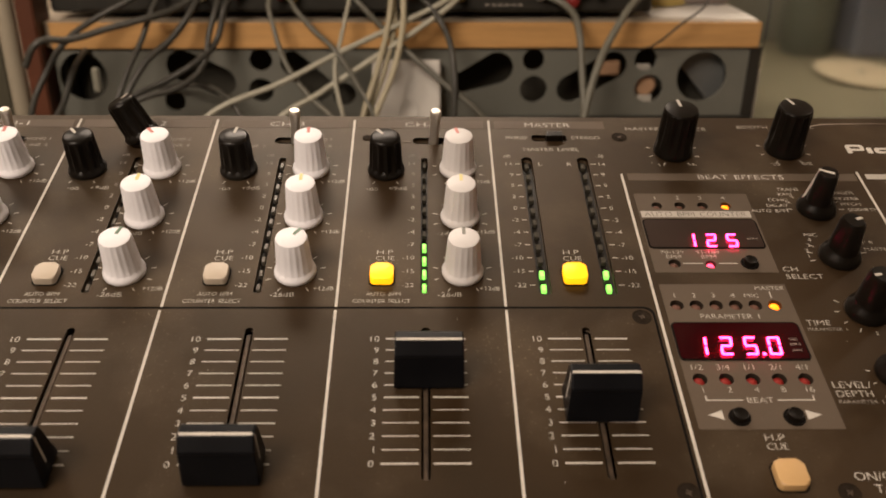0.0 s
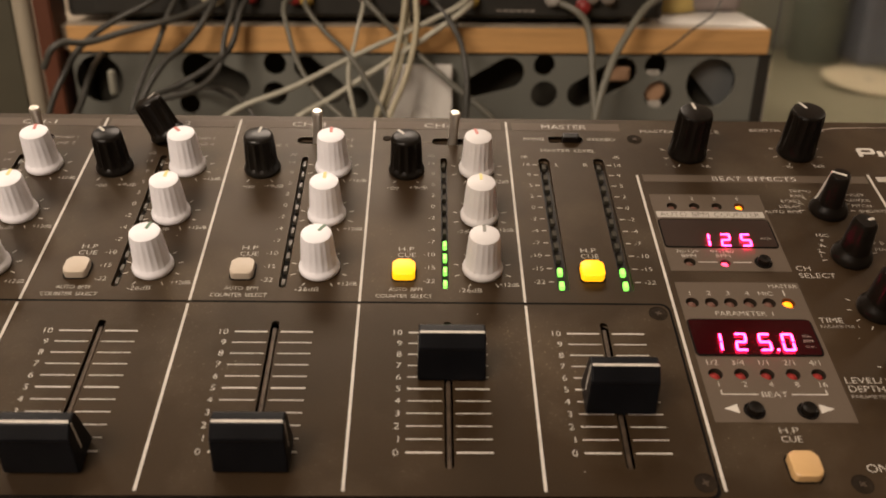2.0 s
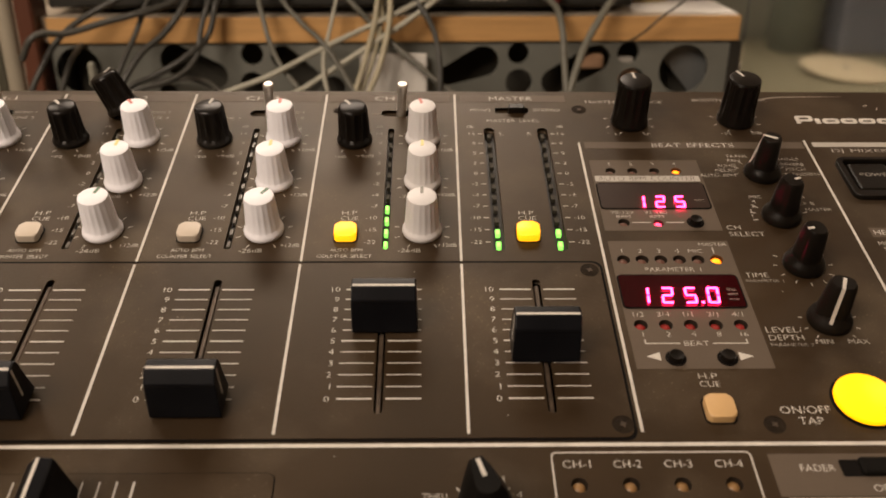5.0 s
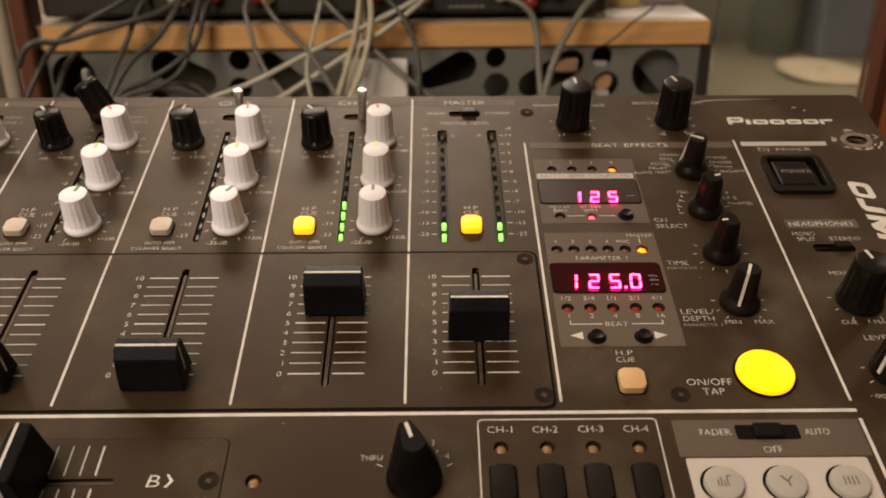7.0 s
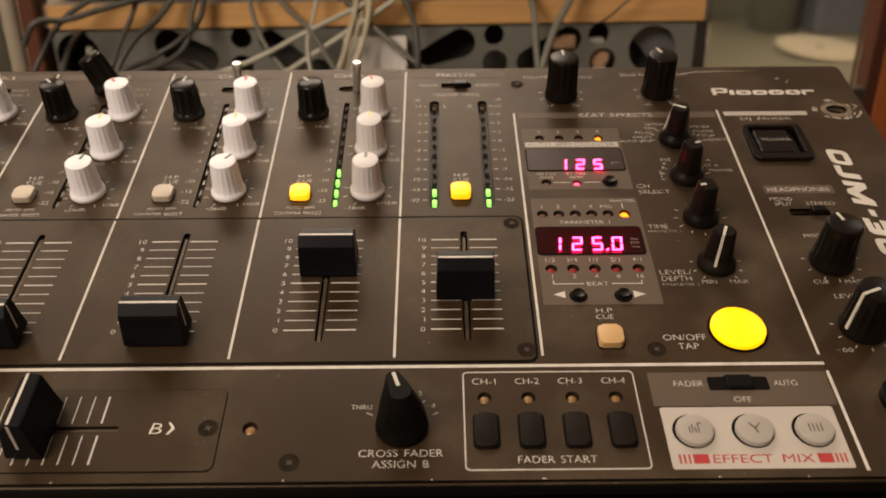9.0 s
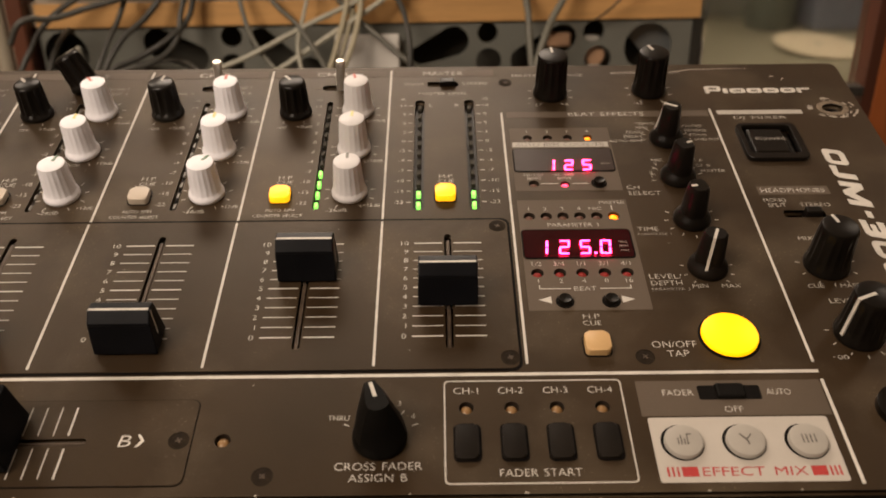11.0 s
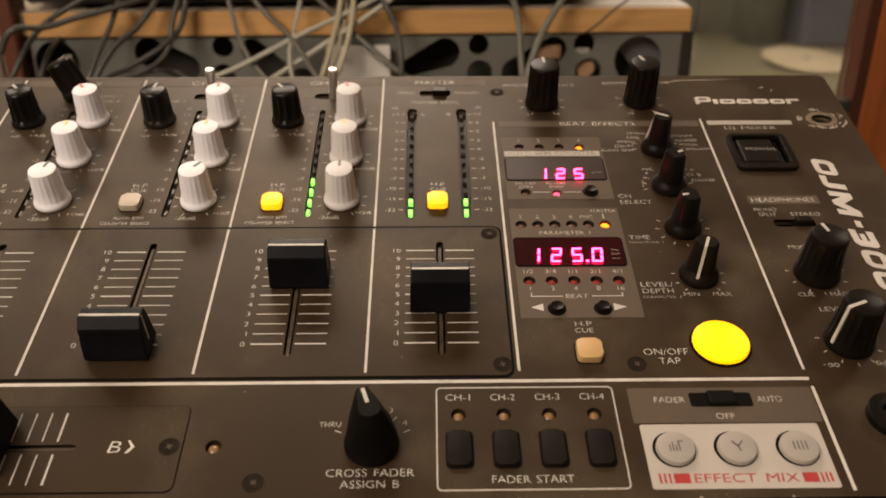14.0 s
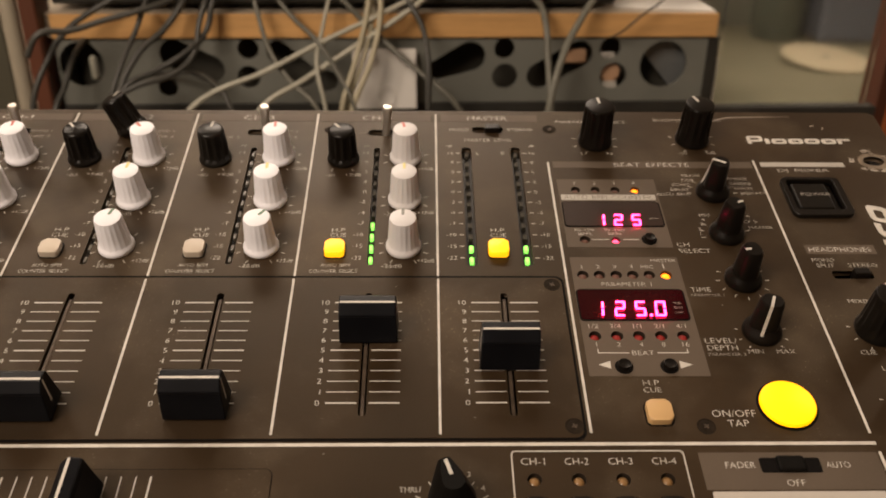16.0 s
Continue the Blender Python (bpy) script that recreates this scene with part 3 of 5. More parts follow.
# ---- beat effects
strip("header_band", [(50.6, 137.4, 68.6, 73.0)], M_BAND, panel, 0.08)
letter("BEAT EFFECTS", 77.2, 70.8, 2.7, 109.6, M_LINE, z=0.14)
for y0, y1 in ((18.4, 60.7), (-45.6, 12.8)):
    cut = [circle(x, y, r + 0.35, 24) for x, y, r in LAMPS if y0 < y < y1]
    put_part("header_band", plate_mesh("header_band", rounded(51.0, 92.6, y0, y1, 0.3), cut, 0.0, 0.08, M_BAND), panel)
strip("label_band", [(51.7, 91.2, 47.1, 50.5)], M_LABELBAND, panel, 0.14)
letter("AUTO BPM COUNTER", 52.9, 48.8, 2.5, 89.6, M_DARKINK, z=0.2)


def led(x, y, r, lens, label="", lit=False):
    """A small lamp sunk in its hole in the panel."""
    ring = part("led_ring", lathe(bmesh.new(), [(r + 0.34, -0.05), (r + 0.34, -3.2), (0.05, -3.3)], 24, close=False), M_SOCKET, panel, "", (x, y, 0))
    part("led_lens", lathe(bmesh.new(), [(r * 0.98, -3.1), (r * 0.96, -1.7), (r * 0.8, -1.15), (r * 0.45, -0.85), (0.05, -0.75)], 20), lens, ring, label, (0, 0, 0.35 if lit else 0), smooth=60)


for k in range(4):
    x = LAMPS[k][0]
    led(*LAMPS[k], M_LITAMBER if k == 3 else M_LEDBROWN, "lit amber lamp" if k == 3 else "", k == 3)
    letter(str(k + 1), x, 58.2, 2.0, side="c", mat=M_INK, z=0.14)
for k in range(6):
    x = LAMPS[4 + k][0]
    led(*LAMPS[4 + k], M_LITAMBER if k == 5 else M_LEDBROWN, "lit amber lamp" if k == 5 else "", k == 5)
    if k < 4:
        letter(str(k + 1), x, 7.6, 2.0, side="c", mat=M_INK, z=0.14)
letter("MIC", 77.8, 7.5, 1.8, 82.6, M_INK, z=0.14)
letter("MASTER", 82.2, 11.0, 1.7, 91.8, M_INK, z=0.14)
strip("scale_tick", [(86.3, 86.7, 6.4, 9.2)], M_INK, panel, 0.14)
for k, (a, b) in enumerate((("1/2", "1"), ("3/4", "2"), ("1/1", "4"), ("2/1", "8"), ("4/1", "16"))):
    x = LAMPS[10 + k][0]
    led(*LAMPS[10 + k], M_LEDRED)
    letter(a, x, -22.8, 2.1, side="c", mat=M_INK, z=0.14)
    letter(b, x, -31.4, 2.0, side="c", mat=M_INK, z=0.14)
strip("bracket_line", [(55.3, 66.2, -35.5, -35.1), (76.2, 87.1, -35.5, -35.1), (55.3, 55.7, -35.1, -33.6), (86.7, 87.1, -35.1, -33.6)], M_INK, panel, 0.14)
letter("BEAT", 67.3, -35.3, 2.1, 75.0, M_INK, z=0.14)
for x0, x1, dirn in ((54.8, 59.0, -1), (83.0, 87.4, 1)):
    bm = bmesh.new()
    pts = [(x0, -40.6), (x1, -38.9), (x1, -42.3)] if dirn < 0 else [(x1, -40.6), (x0, -42.3), (x0, -38.9)]
    prism(bm, pts, 0.02, 0.14)
    part("arrow_mark", bm, M_LINE, panel)


def push_button(x, y, r):
    ring = part("button_frame", lathe(bmesh.new(), [(r + 0.9, 0.05), (r + 0.8, 0.3), (r + 0.1, 0.3)], 24), M_HOLE, panel, "", (x, y, 0))
    part("push_button", lathe(bmesh.new(), [(r, 0.0), (r, 1.6), (r * 0.92, 2.0), (r * 0.5, 1.8), (0.05, 1.7)], 24), M_BLACK, mixer, "small round black push button", (x, y, 0), smooth=40)


push_button(63.5, -41.4, 2.3)
push_button(79.2, -41.4, 2.3)
push_button(83.9, 22.9, 2.2)
led(*LAMPS[15], M_LEDBROWN)
led(*LAMPS[16], M_LITPINK, "lit red lamp", True)
strip("bracket_line", [(61.2, 68.0, 22.7, 23.05), (73.4, 79.8, 22.7, 23.05)], M_INK, panel, 0.14)
letter("70-139", 54.6, 28.5, 1.6, 62.6, M_INK, z=0.14)
letter("BPM", 56.2, 26.2, 1.6, 61.2, M_INK, z=0.14)
letter("91-180", 66.8, 28.5, 1.6, 74.8, M_INK, z=0.14)
letter("BPM", 68.2, 26.2, 1.6, 73.2, M_INK, z=0.14)
letter("PARAMETER 1", 61.4, -1.8, 2.1, 80.2, M_INK, z=0.14)


def digit_segments(ch, w, h, t):
    """The lit bars of a seven-segment figure, each with its own mesh."""
    on = {"0": "abcdef", "1": "bc", "2": "abged", "5": "afgcd"}[ch]
    hw, hh, g = w / 2, h / 2, 0.34
    rects = {"a": (-hw + g, hw - g, hh - t, hh), "d": (-hw + g, hw - g, -hh, -hh + t), "g": (-hw + g, hw - g, -t / 2, t / 2), "b": (hw - t, hw, g, hh - g),
             "c": (hw - t, hw, -hh + g, -g), "f": (-hw, -hw + t, g, hh - g), "e": (-hw, -hw + t, -hh + g, -g)}
    for s in on:
        bm = box(bmesh.new(), *rects[s], 0, 0.06)
        for v in bm.verts:
            v.co.x += v.co.y * 0.10
        yield bm


def display(x0, x1, y0, y1, mat, label, digits, size, dot=None):
    part("display_bezel", prism(bmesh.new(), rounded(x0 - 0.5, x1 + 0.5, y0 - 0.5, y1 + 0.5, 1.6), 0.02, 0.35, 0.15), M_HOLE, panel)
    win = part("display_window", prism(bmesh.new(), rounded(x0, x1, y0, y1, 1.2), 0.1, 0.45), mat, mixer, label)
    for ch, x, y in digits:
        for bm in digit_segments(ch, *size):
            part("digit_segment", bm, M_DIGIT, win, "glowing pink-red bar", (x, y, 1.1))
    if dot:
        part("decimal_point", box(bmesh.new(), dot[0], dot[0] + 0.9, dot[1], dot[1] + 0.9, 1.1, 1.16), M_DIGIT, win)
    return win


display(51.8, 91.3, 30.8, 45.4, M_WINDOW2, "smoked tempo display glowing 125", (("1", 65.8, 33.5), ("2", 73.2, 33.5), ("5", 80.4, 33.5)), (3.6, 6.7, 0.66))
letter("BPM", 86.2, 35.0, 1.0, 89.6, M_FAINT, z=0.6)
display(51.6, 90.8, -19.8, -5.0, M_WINDOW, "dark red tempo display glowing 125.0", (("1", 58.2, -15.2), ("2", 66.1, -15.2), ("5", 73.6, -15.2), ("0", 80.9, -15.2)), (3.9, 7.4, 0.74), (76.5, -18.9))
for y in (-12.0, -14.2, -16.4):
    letter(("%", "BPM", "msec")[int((-12.0 - y) / 2.1)], 86.2, y, 1.1, 89.2, M_FAINT, z=0.6)

part("cue_button", prism(bmesh.new(), rounded(67.5, 75.7, -65.6, -57.2, 1.7, 5), -1.0, 2.8, 0.7, 3), M_TAN, mixer, "unlit tan square button", smooth=40)
part("button_frame", prism(bmesh.new(), rounded(67.0, 76.2, -66.1, -56.7, 1.9), 0.0, 0.16), M_HOLE, panel)
letter("H.P", 68.7, -48.4, 2.2, 74.2, M_INK)
letter("CUE", 68.4, -51.4, 2.2, 74.4, M_INK)

knob("large", 70.9, 87.2, M_BLACK, M_LINE, -6, "tall ribbed black master balance knob", ticks=(8.6, 10.4, [-150, -110, -75, 75, 110, 150]))
knob("large", 114.9, 88.8, M_BLACK, M_LINE, -22, "tall ribbed black booth monitor knob", ticks=(8.6, 10.4, [-150, -110, -75, 75, 110, 150]))
letter("MASTER BALANCE", 55.0, 102.6, 2.1, 87.4, M_INK)
letter("BOOTH MONITOR", 100.6, 104.2, 2.1, 131.8, M_INK)
letter("L", 63.9, 78.6, 1.8)
letter("R", 76.9, 78.6, 1.8)
letter("-", 107.0, 79.4, 1.8)
letter("oo", 108.2, 79.3, 2.2, 110.8, M_INK)
letter("0dB", 119.4, 79.6, 1.8, 123.6, M_INK)

knob("grip", 115.7, 51.8, M_BLACK, M_LINE, -62, "black effect selector knob with a white line", 1, ticks=(8.6, 10.6, [-90, -66, -42, 42, 66, 90]))
knob("grip", 115.3, 26.0, M_BLACK, M_LINE, 70, "black channel selector knob", ticks=(8.6, 10.6, [-100, -76, -52, 52, 76]))
knob("grip", 115.2, 0.2, M_BLACK, M_LINE, -100, "black time knob", ticks=(8.6, 10.2, [-150, -120, -90, -60, 60, 90, 120, 150, 180]))
knob("grip", 115.2, -25.8, M_RUBBER, M_LINE, -157, "brownish black level knob with a white line", 1, ticks=(8.2, 9.4, [-140, -112, -80, 80, 112, 140]))
for s, x, y in (("TRANS", 113.0, 63.4), ("PAN", 109.4, 60.4), ("ECHO", 107.2, 57.2), ("DELAY", 106.4, 54.0), ("AUTO BPM", 105.4, 50.9)):
    letter(s, x, y, 1.7, side="r")
for s, x, y in (("FLANGER", 121.6, 61.4), ("REVERB", 124.8, 58.0), ("PITCH", 126.0, 54.8), ("SND/RTN", 127.6, 51.6)):
    letter(s, x, y, 1.7)
for s, x, y in (("MIC", 111.4, 37.6), ("4", 108.6, 35.0), ("3", 107.2, 32.2), ("2", 106.0, 29.4), ("1", 105.4, 26.6)):
    letter(s, x, y, 1.7, side="r")
for s, x, y in (("CF A", 121.8, 37.2), ("CF B", 124.2, 33.7), ("MASTER", 125.6, 30.2)):
    letter(s, x, y, 1.7)
letter("CH", 94.3, 20.1, 2.3, 99.2)
letter("SELECT", 94.4, 16.5, 2.3, 106.9)
letter("TIME", 94.3, -4.6, 2.3, 102.0)
letter("PARAMETER 1", 94.0, -7.4, 1.3, 106.4, M_FAINT)
letter("LEVEL/", 94.1, -29.7, 2.4, 105.4)
letter("DEPTH", 94.2, -33.0, 2.4, 104.9)
letter("PARAMETER 2", 94.0, -36.0, 1.3, 107.2, M_FAINT)
letter("MIN", 108.2, -34.7, 2.0, 113.6)
letter("MAX", 118.3, -34.7, 2.0, 124.8)
letter("ON/OFF", 89.3, -61.1, 2.7, 103.7, M_LINE)
letter("TAP", 93.6, -65.0, 2.7, 100.5, M_LINE)
part("tap_collar", lathe(bmesh.new(), [(10.0, 0.02), (10.0, 0.3), (9.5, 0.5)], 48), M_HOLE, panel, "", (115.0, -58.0, 0))
part("tap_button", lathe(bmesh.new(), [(9.15, -1.0), (9.15, 1.4), (8.85, 1.9), (7.8, 2.2), (0.1, 2.4)], 56), M_LITTAP, mixer, "large round glowing yellow button", (115.0, -58.0, 0), smooth=40)

# ---- right-hand strip: power, headphones
for k, (x0, x1, hh) in enumerate(((140.2, 147.4, 5.6), (148.2, 150.2, 3.6), (151.2, 158.0, 3.6), (158.8, 165.4, 3.6), (166.2, 173.0, 3.6), (173.8, 180.4, 3.6), (181.2, 187.0, 3.6))):
    base = 86.5
    bm = bmesh.new()
    if x1 - x0 > 4 and k != 6:
        me = plate_mesh("brand_mark", rounded(x0, x1, base if k else base + 1.6, base + hh, 1.3), [rounded(x0 + 1.7, x1 - 1.5, base + (1.2 if k else 2.9), base + hh - 1.2, 0.5)], 0.02, 0.14, M_LINE)
        put_part("brand_mark", me, panel)
        if k == 0:
            strip("brand_mark", [(x0, x0 + 1.7, base, base + 2.0)], M_LINE, panel)
    else:
        strip("brand_mark", [(x0, x1, base, base + hh)] if k == 1 else [(x0, x0 + 1.7, base, base + hh), (x0, x1, base + hh - 1.3, base + hh)], M_LINE, panel)
strip("label_band", [(141.4, 178.2, 69.8, 72.8)], M_LABELBAND, panel, 0.12)
letter("PROFESSIONAL", 143.0, 71.3, 2.1, 176.4, M_GREYBTN, z=0.18)
letter("DJ MIXER", 147.8, 67.2, 2.1, 170.2, M_INK)
me = plate_mesh("switch_frame", rounded(145.8, 171.0, 35.8, 60.5, 3.2), [rounded(148.0, 168.2, 39.4, 58.6, 1.6)], -1.0, 2.0, M_BLACK)
ob = put_part("switch_frame", me, mixer, "black plastic power switch frame")
ob.modifiers.new("bevel", "BEVEL").width = 0.0009
rocker = part("power_rocker", box(bmesh.new(), 148.4, 167.8, 39.8, 58.2, -6.0, -1.0, 0.6, 2), M_BLACK, mixer, "black rocker power switch")
part("rocker_face", box(bmesh.new(), 149.8, 164.4, 40.6, 57.0, -2.0, 1.4, 0.9, 3), M_BLACK, rocker)
letter("POWER", 152.2, 49.6, 2.1, 164.6, M_FAINT, z=1.5)
strip("header_band", [(144.6, 172.2, 14.8, 19.9)], M_BAND, panel, 0.08)
letter("HEADPHONES", 145.8, 17.3, 2.6, 170.4, M_LINE, z=0.14)
letter("MONO", 145.2, 11.4, 2.1, 153.8)
letter("SPLIT", 146.2, 8.4, 2.1, 153.0)
letter("STEREO", 158.4, 8.5, 2.1, 169.8)
part("slide_switch", box(bmesh.new(), 158.6, 164.6, 1.4, 5.2, -3, 2.4, 0.6, 2), M_BLACK, mixer, "small black slide switch")
knob("phones", 157.3, -24.9, M_BLACK, M_LINE, -14, "large black headphone mixing knob", ticks=(9.2, 10.6, [-150, -115, -80, 80, 115, 150, 180]))
knob("phones", 157.2, -57.4, M_BLACK, M_LINE, -112, "large black headphone level knob with a white line", 1, ticks=(9.2, 10.6, [-150, -115, -80, 80, 115, 150, 180]))
part("jack_ring", lathe(bmesh.new(), [(8.0, 0.0), (8.0, 2.4), (6.6, 3.0), (4.0, 3.0), (3.4, 1.0)], 40), M_BLACK, mixer, "round black headphone socket", (159.8, -88.5, 0), smooth=40)
letter("MIXING", 151.8, -10.6, 2.1, 163.0)
letter("CUE", 147.8, -35.2, 2.0, 153.2)
letter("MASTER", 159.0, -35.2, 2.0, 169.6)
letter("LEVEL", 152.8, -42.4, 2.2, 162.4)
letter("-", 145.8, -66.9, 2.0)
letter("oo", 147.2, -66.9, 2.6, 150.8, M_INK)
letter("0dB", 163.0, -66.6, 2.0, 168.4, M_INK)
# model mark: slanted plain blocks that run down the edge
for k, (ya, yb) in enumerate(((44.4, 34.4), (33.0, 25.2), (22.8, 8.4), (5.4, 1.6), (-0.6, -9.8), (-12.0, -21.4), (-23.6, -33.0))):
    x0, x1, w = 177.4, 185.8, 2.4
    if k == 3:
        x0, x1 = 181.4, 183.6
    if k == 0:
        outer, cut = rounded(x0, x1, yb, ya, 2.2, 4), [rounded(x0 + w, x1 - w, yb + w - 0.2, ya - w - 0.2, 0.8, 3)]
    elif k == 1:
        outer, cut = [(x0, ya), (x0 + 2.6, ya), (x0 + 2.2, yb + 3.2), (x1, yb + 3.2), (x1, yb), (x0 + 1.4, yb), (x0, yb + 1.6)], []
    elif k == 2:
        outer = [(x0, ya), (x1, ya), (x1, ya - 3.2), (x0 + 4.0, (ya + yb) / 2), (x1, yb + 3.2), (x1, yb), (x0, yb), (x0, yb + 3.0), (x0 + 4.4, yb + 2.8), (x0, (ya + yb) / 2 - 1.2),
                 (x0, (ya + yb) / 2 + 1.2), (x0 + 4.4, ya - 2.8), (x0, ya - 3.0)]
        cut = []
    elif k == 3:
        outer, cut = [(x0, ya), (x1, ya), (x1, yb), (x0, yb)], []
    elif k == 4:
        outer = [(x1, ya), (x1, yb + 1.4), (x1 - 1.4, yb), (x0 + 1.4, yb), (x0, yb + 1.4), (x0, ya), (x0 + w, ya), (x0 + w, yb + 3.4), (x0 + 3.2, yb + 3.4), (x0 + 3.2, ya - 2.0),
                 (x0 + 5.0, ya - 2.0), (x0 + 5.0, yb + 3.4), (x1 - w, yb + 3.4), (x1 - w, ya)]
        cut = []
    else:
        outer, cut = rounded(x0, x1, yb, ya, 2.6, 4), [rounded(x0 + w, x1 - w, yb + w - 0.2, ya - w + 0.2, 0.9, 3)]
    outer, cut = [(x, y - 0.27 * (x - 178.2)) for x, y in outer], [[(x, y - 0.27 * (x - 178.2)) for x, y in c] for c in cut]
    put_part("model_mark", plate_mesh("model_mark", outer, cut, 0.02, 0.14, M_LINE), panel)

# scuffed metal round the rack hole and along the back edge
for k in range(22):
    a = random.uniform(0, 6.283)
    r = random.uniform(6.4, 9.8)
    pts = []
    n = 7
    da = random.uniform(0.12, 0.42)
    for i in range(n):
        q = a + da * (i / (n - 1) - 0.5)
        rr = r + random.uniform(0.1, 1.0)
        pts.append((192.3 + rr * math.cos(q) * 1.05, 73.9 + rr * math.sin(q) * 0.86))
    for i in range(n - 1, -1, -1):
        q = a + da * (i / (n - 1) - 0.5)
        pts.append((192.3 + (r - random.uniform(0.0, 0.35)) * math.cos(q) * 1.05, 73.9 + (r - random.uniform(0.0, 0.35)) * math.sin(q) * 0.86))
    put_part("scuff", plate_mesh("scuff", pts, [], 0.004, 0.03, M_STEEL), panel)
me = plate_mesh("hole_rim", circle(192.3, 73.9, 6.8, 32, 5.6), [circle(192.3, 73.9, 4.6, 20, 3.4)], 0.0, 0.10, M_WORN)
put_part("hole_rim", me, panel, "worn bare metal round the rack hole")
put_part("scuff", plate_mesh("scuff", [(127, 104.6), (131, 105.4), (136, 106.8), (150, 107.2), (166, 107.4), (150, 106.9), (136, 106.3), (131, 104.9)], [], 0.005, 0.04, M_STEEL), panel)
for x, y, w in ((172.0, 99.6, 2.2), (177.0, 97.8, 1.0), (176.4, 96.6, 0.8)):
    put_part("scuff", plate_mesh("scuff", [(x, y), (x + w, y + 0.5), (x + w * 0.8, y + 1.0), (x + 0.2, y + 0.7)], [], 0.005, 0.04, M_STEEL), panel)

for x, w in ((44.0, 1.6), (-31.0, 0.8), (95.0, 1.1), (12.0, 0.6), (-98.0, 0.9), (121.0, 0.7)):
    put_part("scuff", plate_mesh("scuff", [(x, -115.4), (x + w, -115.45), (x + w * 0.8, -115.0), (x + w * 0.3, -114.8)], [], 0.005, 0.03, M_STEEL), panel)
for x, y, w in ((-37.0, -76.6, 0.7), (-16.0, -3.4, 0.5), (-90.0, -24.0, 0.6), (11.0, -63.0, 0.5), (104.0, -13.0, 0.5), (-120.0, 34.0, 0.6), (61.0, 79.0, 0.5)):
    put_part("scuff", plate_mesh("scuff", [(x, y), (x + w, y + 0.1), (x + w * 0.7, y + 0.35), (x + 0.1, y + 0.25)], [], 0.41, 0.43, M_FAINT), panel)

# ---- lower strip
put_part("plate_gap", plate_mesh("plate_gap", rounded(-170.95, -51.6, -112.05, -81.35, 2.7), [rounded(-140.0, -82.0, -98.8, -94.8, 1.9)], 0.01, 0.05, M_HOLE), panel)
xplate = put_part("crossfader_plate", plate_mesh("crossfader_plate", rounded(-170.6, -51.9, -111.7, -81.7, 2.4), [rounded(-139.4, -82.6, -98.0, -95.6, 1.1)], 0.055, 0.34, M_PLATE), mixer,
                  "removable dark grey crossfader plate")
part("fader_track", box(bmesh.new(), -140.4, -81.6, -99.0, -94.6, -6.4, -5.2), M_HOLE, mixer)
part("fader_rail", box(bmesh.new(), -139.2, -82.8, -97.2, -96.3, -5.2, -0.3, 0.2), M_TRACK, mixer, "worn metal rail in the crossfader slot")
for k in range(11):
    for y in (-89.4, -104.2):
        put_part("scale_line", SCALE_LINES[k in (0, 5, 10)], panel, "", (-133.4 + 4.5 * k, y, 0.34), (0, 0, 90))
fader_cap(-107.9, -97.4, -90, 0.95)
letter("B", -72.8, -96.6, 4.2, -69.3, M_LINE, z=0.46, bold=-0.012, lean=0.15)
bm = bmesh.new()
prism(bm, [(-68.0, -94.4), (-67.2, -94.4), (-65.6, -96.6), (-67.2, -98.8), (-68.0, -98.8), (-66.6, -96.6)], 0.3, 0.46)
part("arrow_mark", bm, M_LINE, panel)
led(*START_LAMPS[4], M_LEDAMBER)
knob("pointer", 3.2, -96.4, M_POINTER, M_LINE, -18, "black pointer knob with a white line", ticks=(10.2, 12.2, [-65, -35, 35, 65]))
letter("THRU", -12.7, -89.0, 2.0, -6.3)
letter("3", 8.0, -83.8, 2.0)
letter("4", 12.0, -88.6, 2.0)
letter("2", 2.0, -80.6, 2.0)
letter("CROSS FADER", -9.4, -106.1, 2.6, 15.6, M_LINE)
letter("ASSIGN B", -5.2, -109.9, 2.6, 11.4, M_LINE)
me = plate_mesh("frame_line", rounded(22.0, 76.8, -112.4, -75.2, 1.6), [rounded(22.45, 76.35, -111.95, -75.65, 1.25)], 0.0, 0.12, M_INK)
put_part("frame_line", me, panel)
for k in range(4):
    x = 28.8 + 13.72 * k
    letter("CH-%d" % (k + 1), x - 3.8, -79.2, 2.5, x + 3.7, M_LINE)
    led(*START_LAMPS[k], M_LEDAMBER)
    part("button_frame", prism(bmesh.new(), rounded(x - 4.1, x + 4.1, -105.0, -91.8, 1.8), 0.0, 0.2), M_HOLE, panel)
    part("start_button", prism(bmesh.new(), rounded(x - 3.6, x + 3.3, -104.5, -92.3, 1.5, 5), -1.0, 1.3, 0.6, 3), M_RUBBER, mixer, "black rubber start button", smooth=40)
letter("FADER START", 37.7, -108.7, 2.6, 61.0, M_LINE)
strip("header_band", [(81.2, 138.2, -89.6, -76.2)], M_BAND, panel, 0.08)
letter("FADER", 88.9, -80.8, 2.3, 98.3, M_LINE, z=0.14)
letter("AUTO", 120.7, -80.8, 2.3, 128.2, M_LINE, z=0.14)
letter("OFF", 106.5, -87.2, 2.3, 112.1, M_LINE, z=0.14)
# flat black plate on the band in place of the slot's dark, shaded opening
part("slot_shade", prism(bmesh.new(), rounded(99.8, 119.0, -83.6, -78.2, 0.8), 0.0, 0.14), M_HOLE, panel)
part("slide_switch", box(bmesh.new(), 105.2, 114.0, -83.4, -77.7, -3, 1.3, 0.9, 3), M_POINTER, mixer, "small black slide switch")
part("effect_plate", prism(bmesh.new(), rounded(82.6, 136.0, -112.6, -90.2, 0.8), 0.0, 0.16), M_EFFECT, panel, "silver-white printed field")
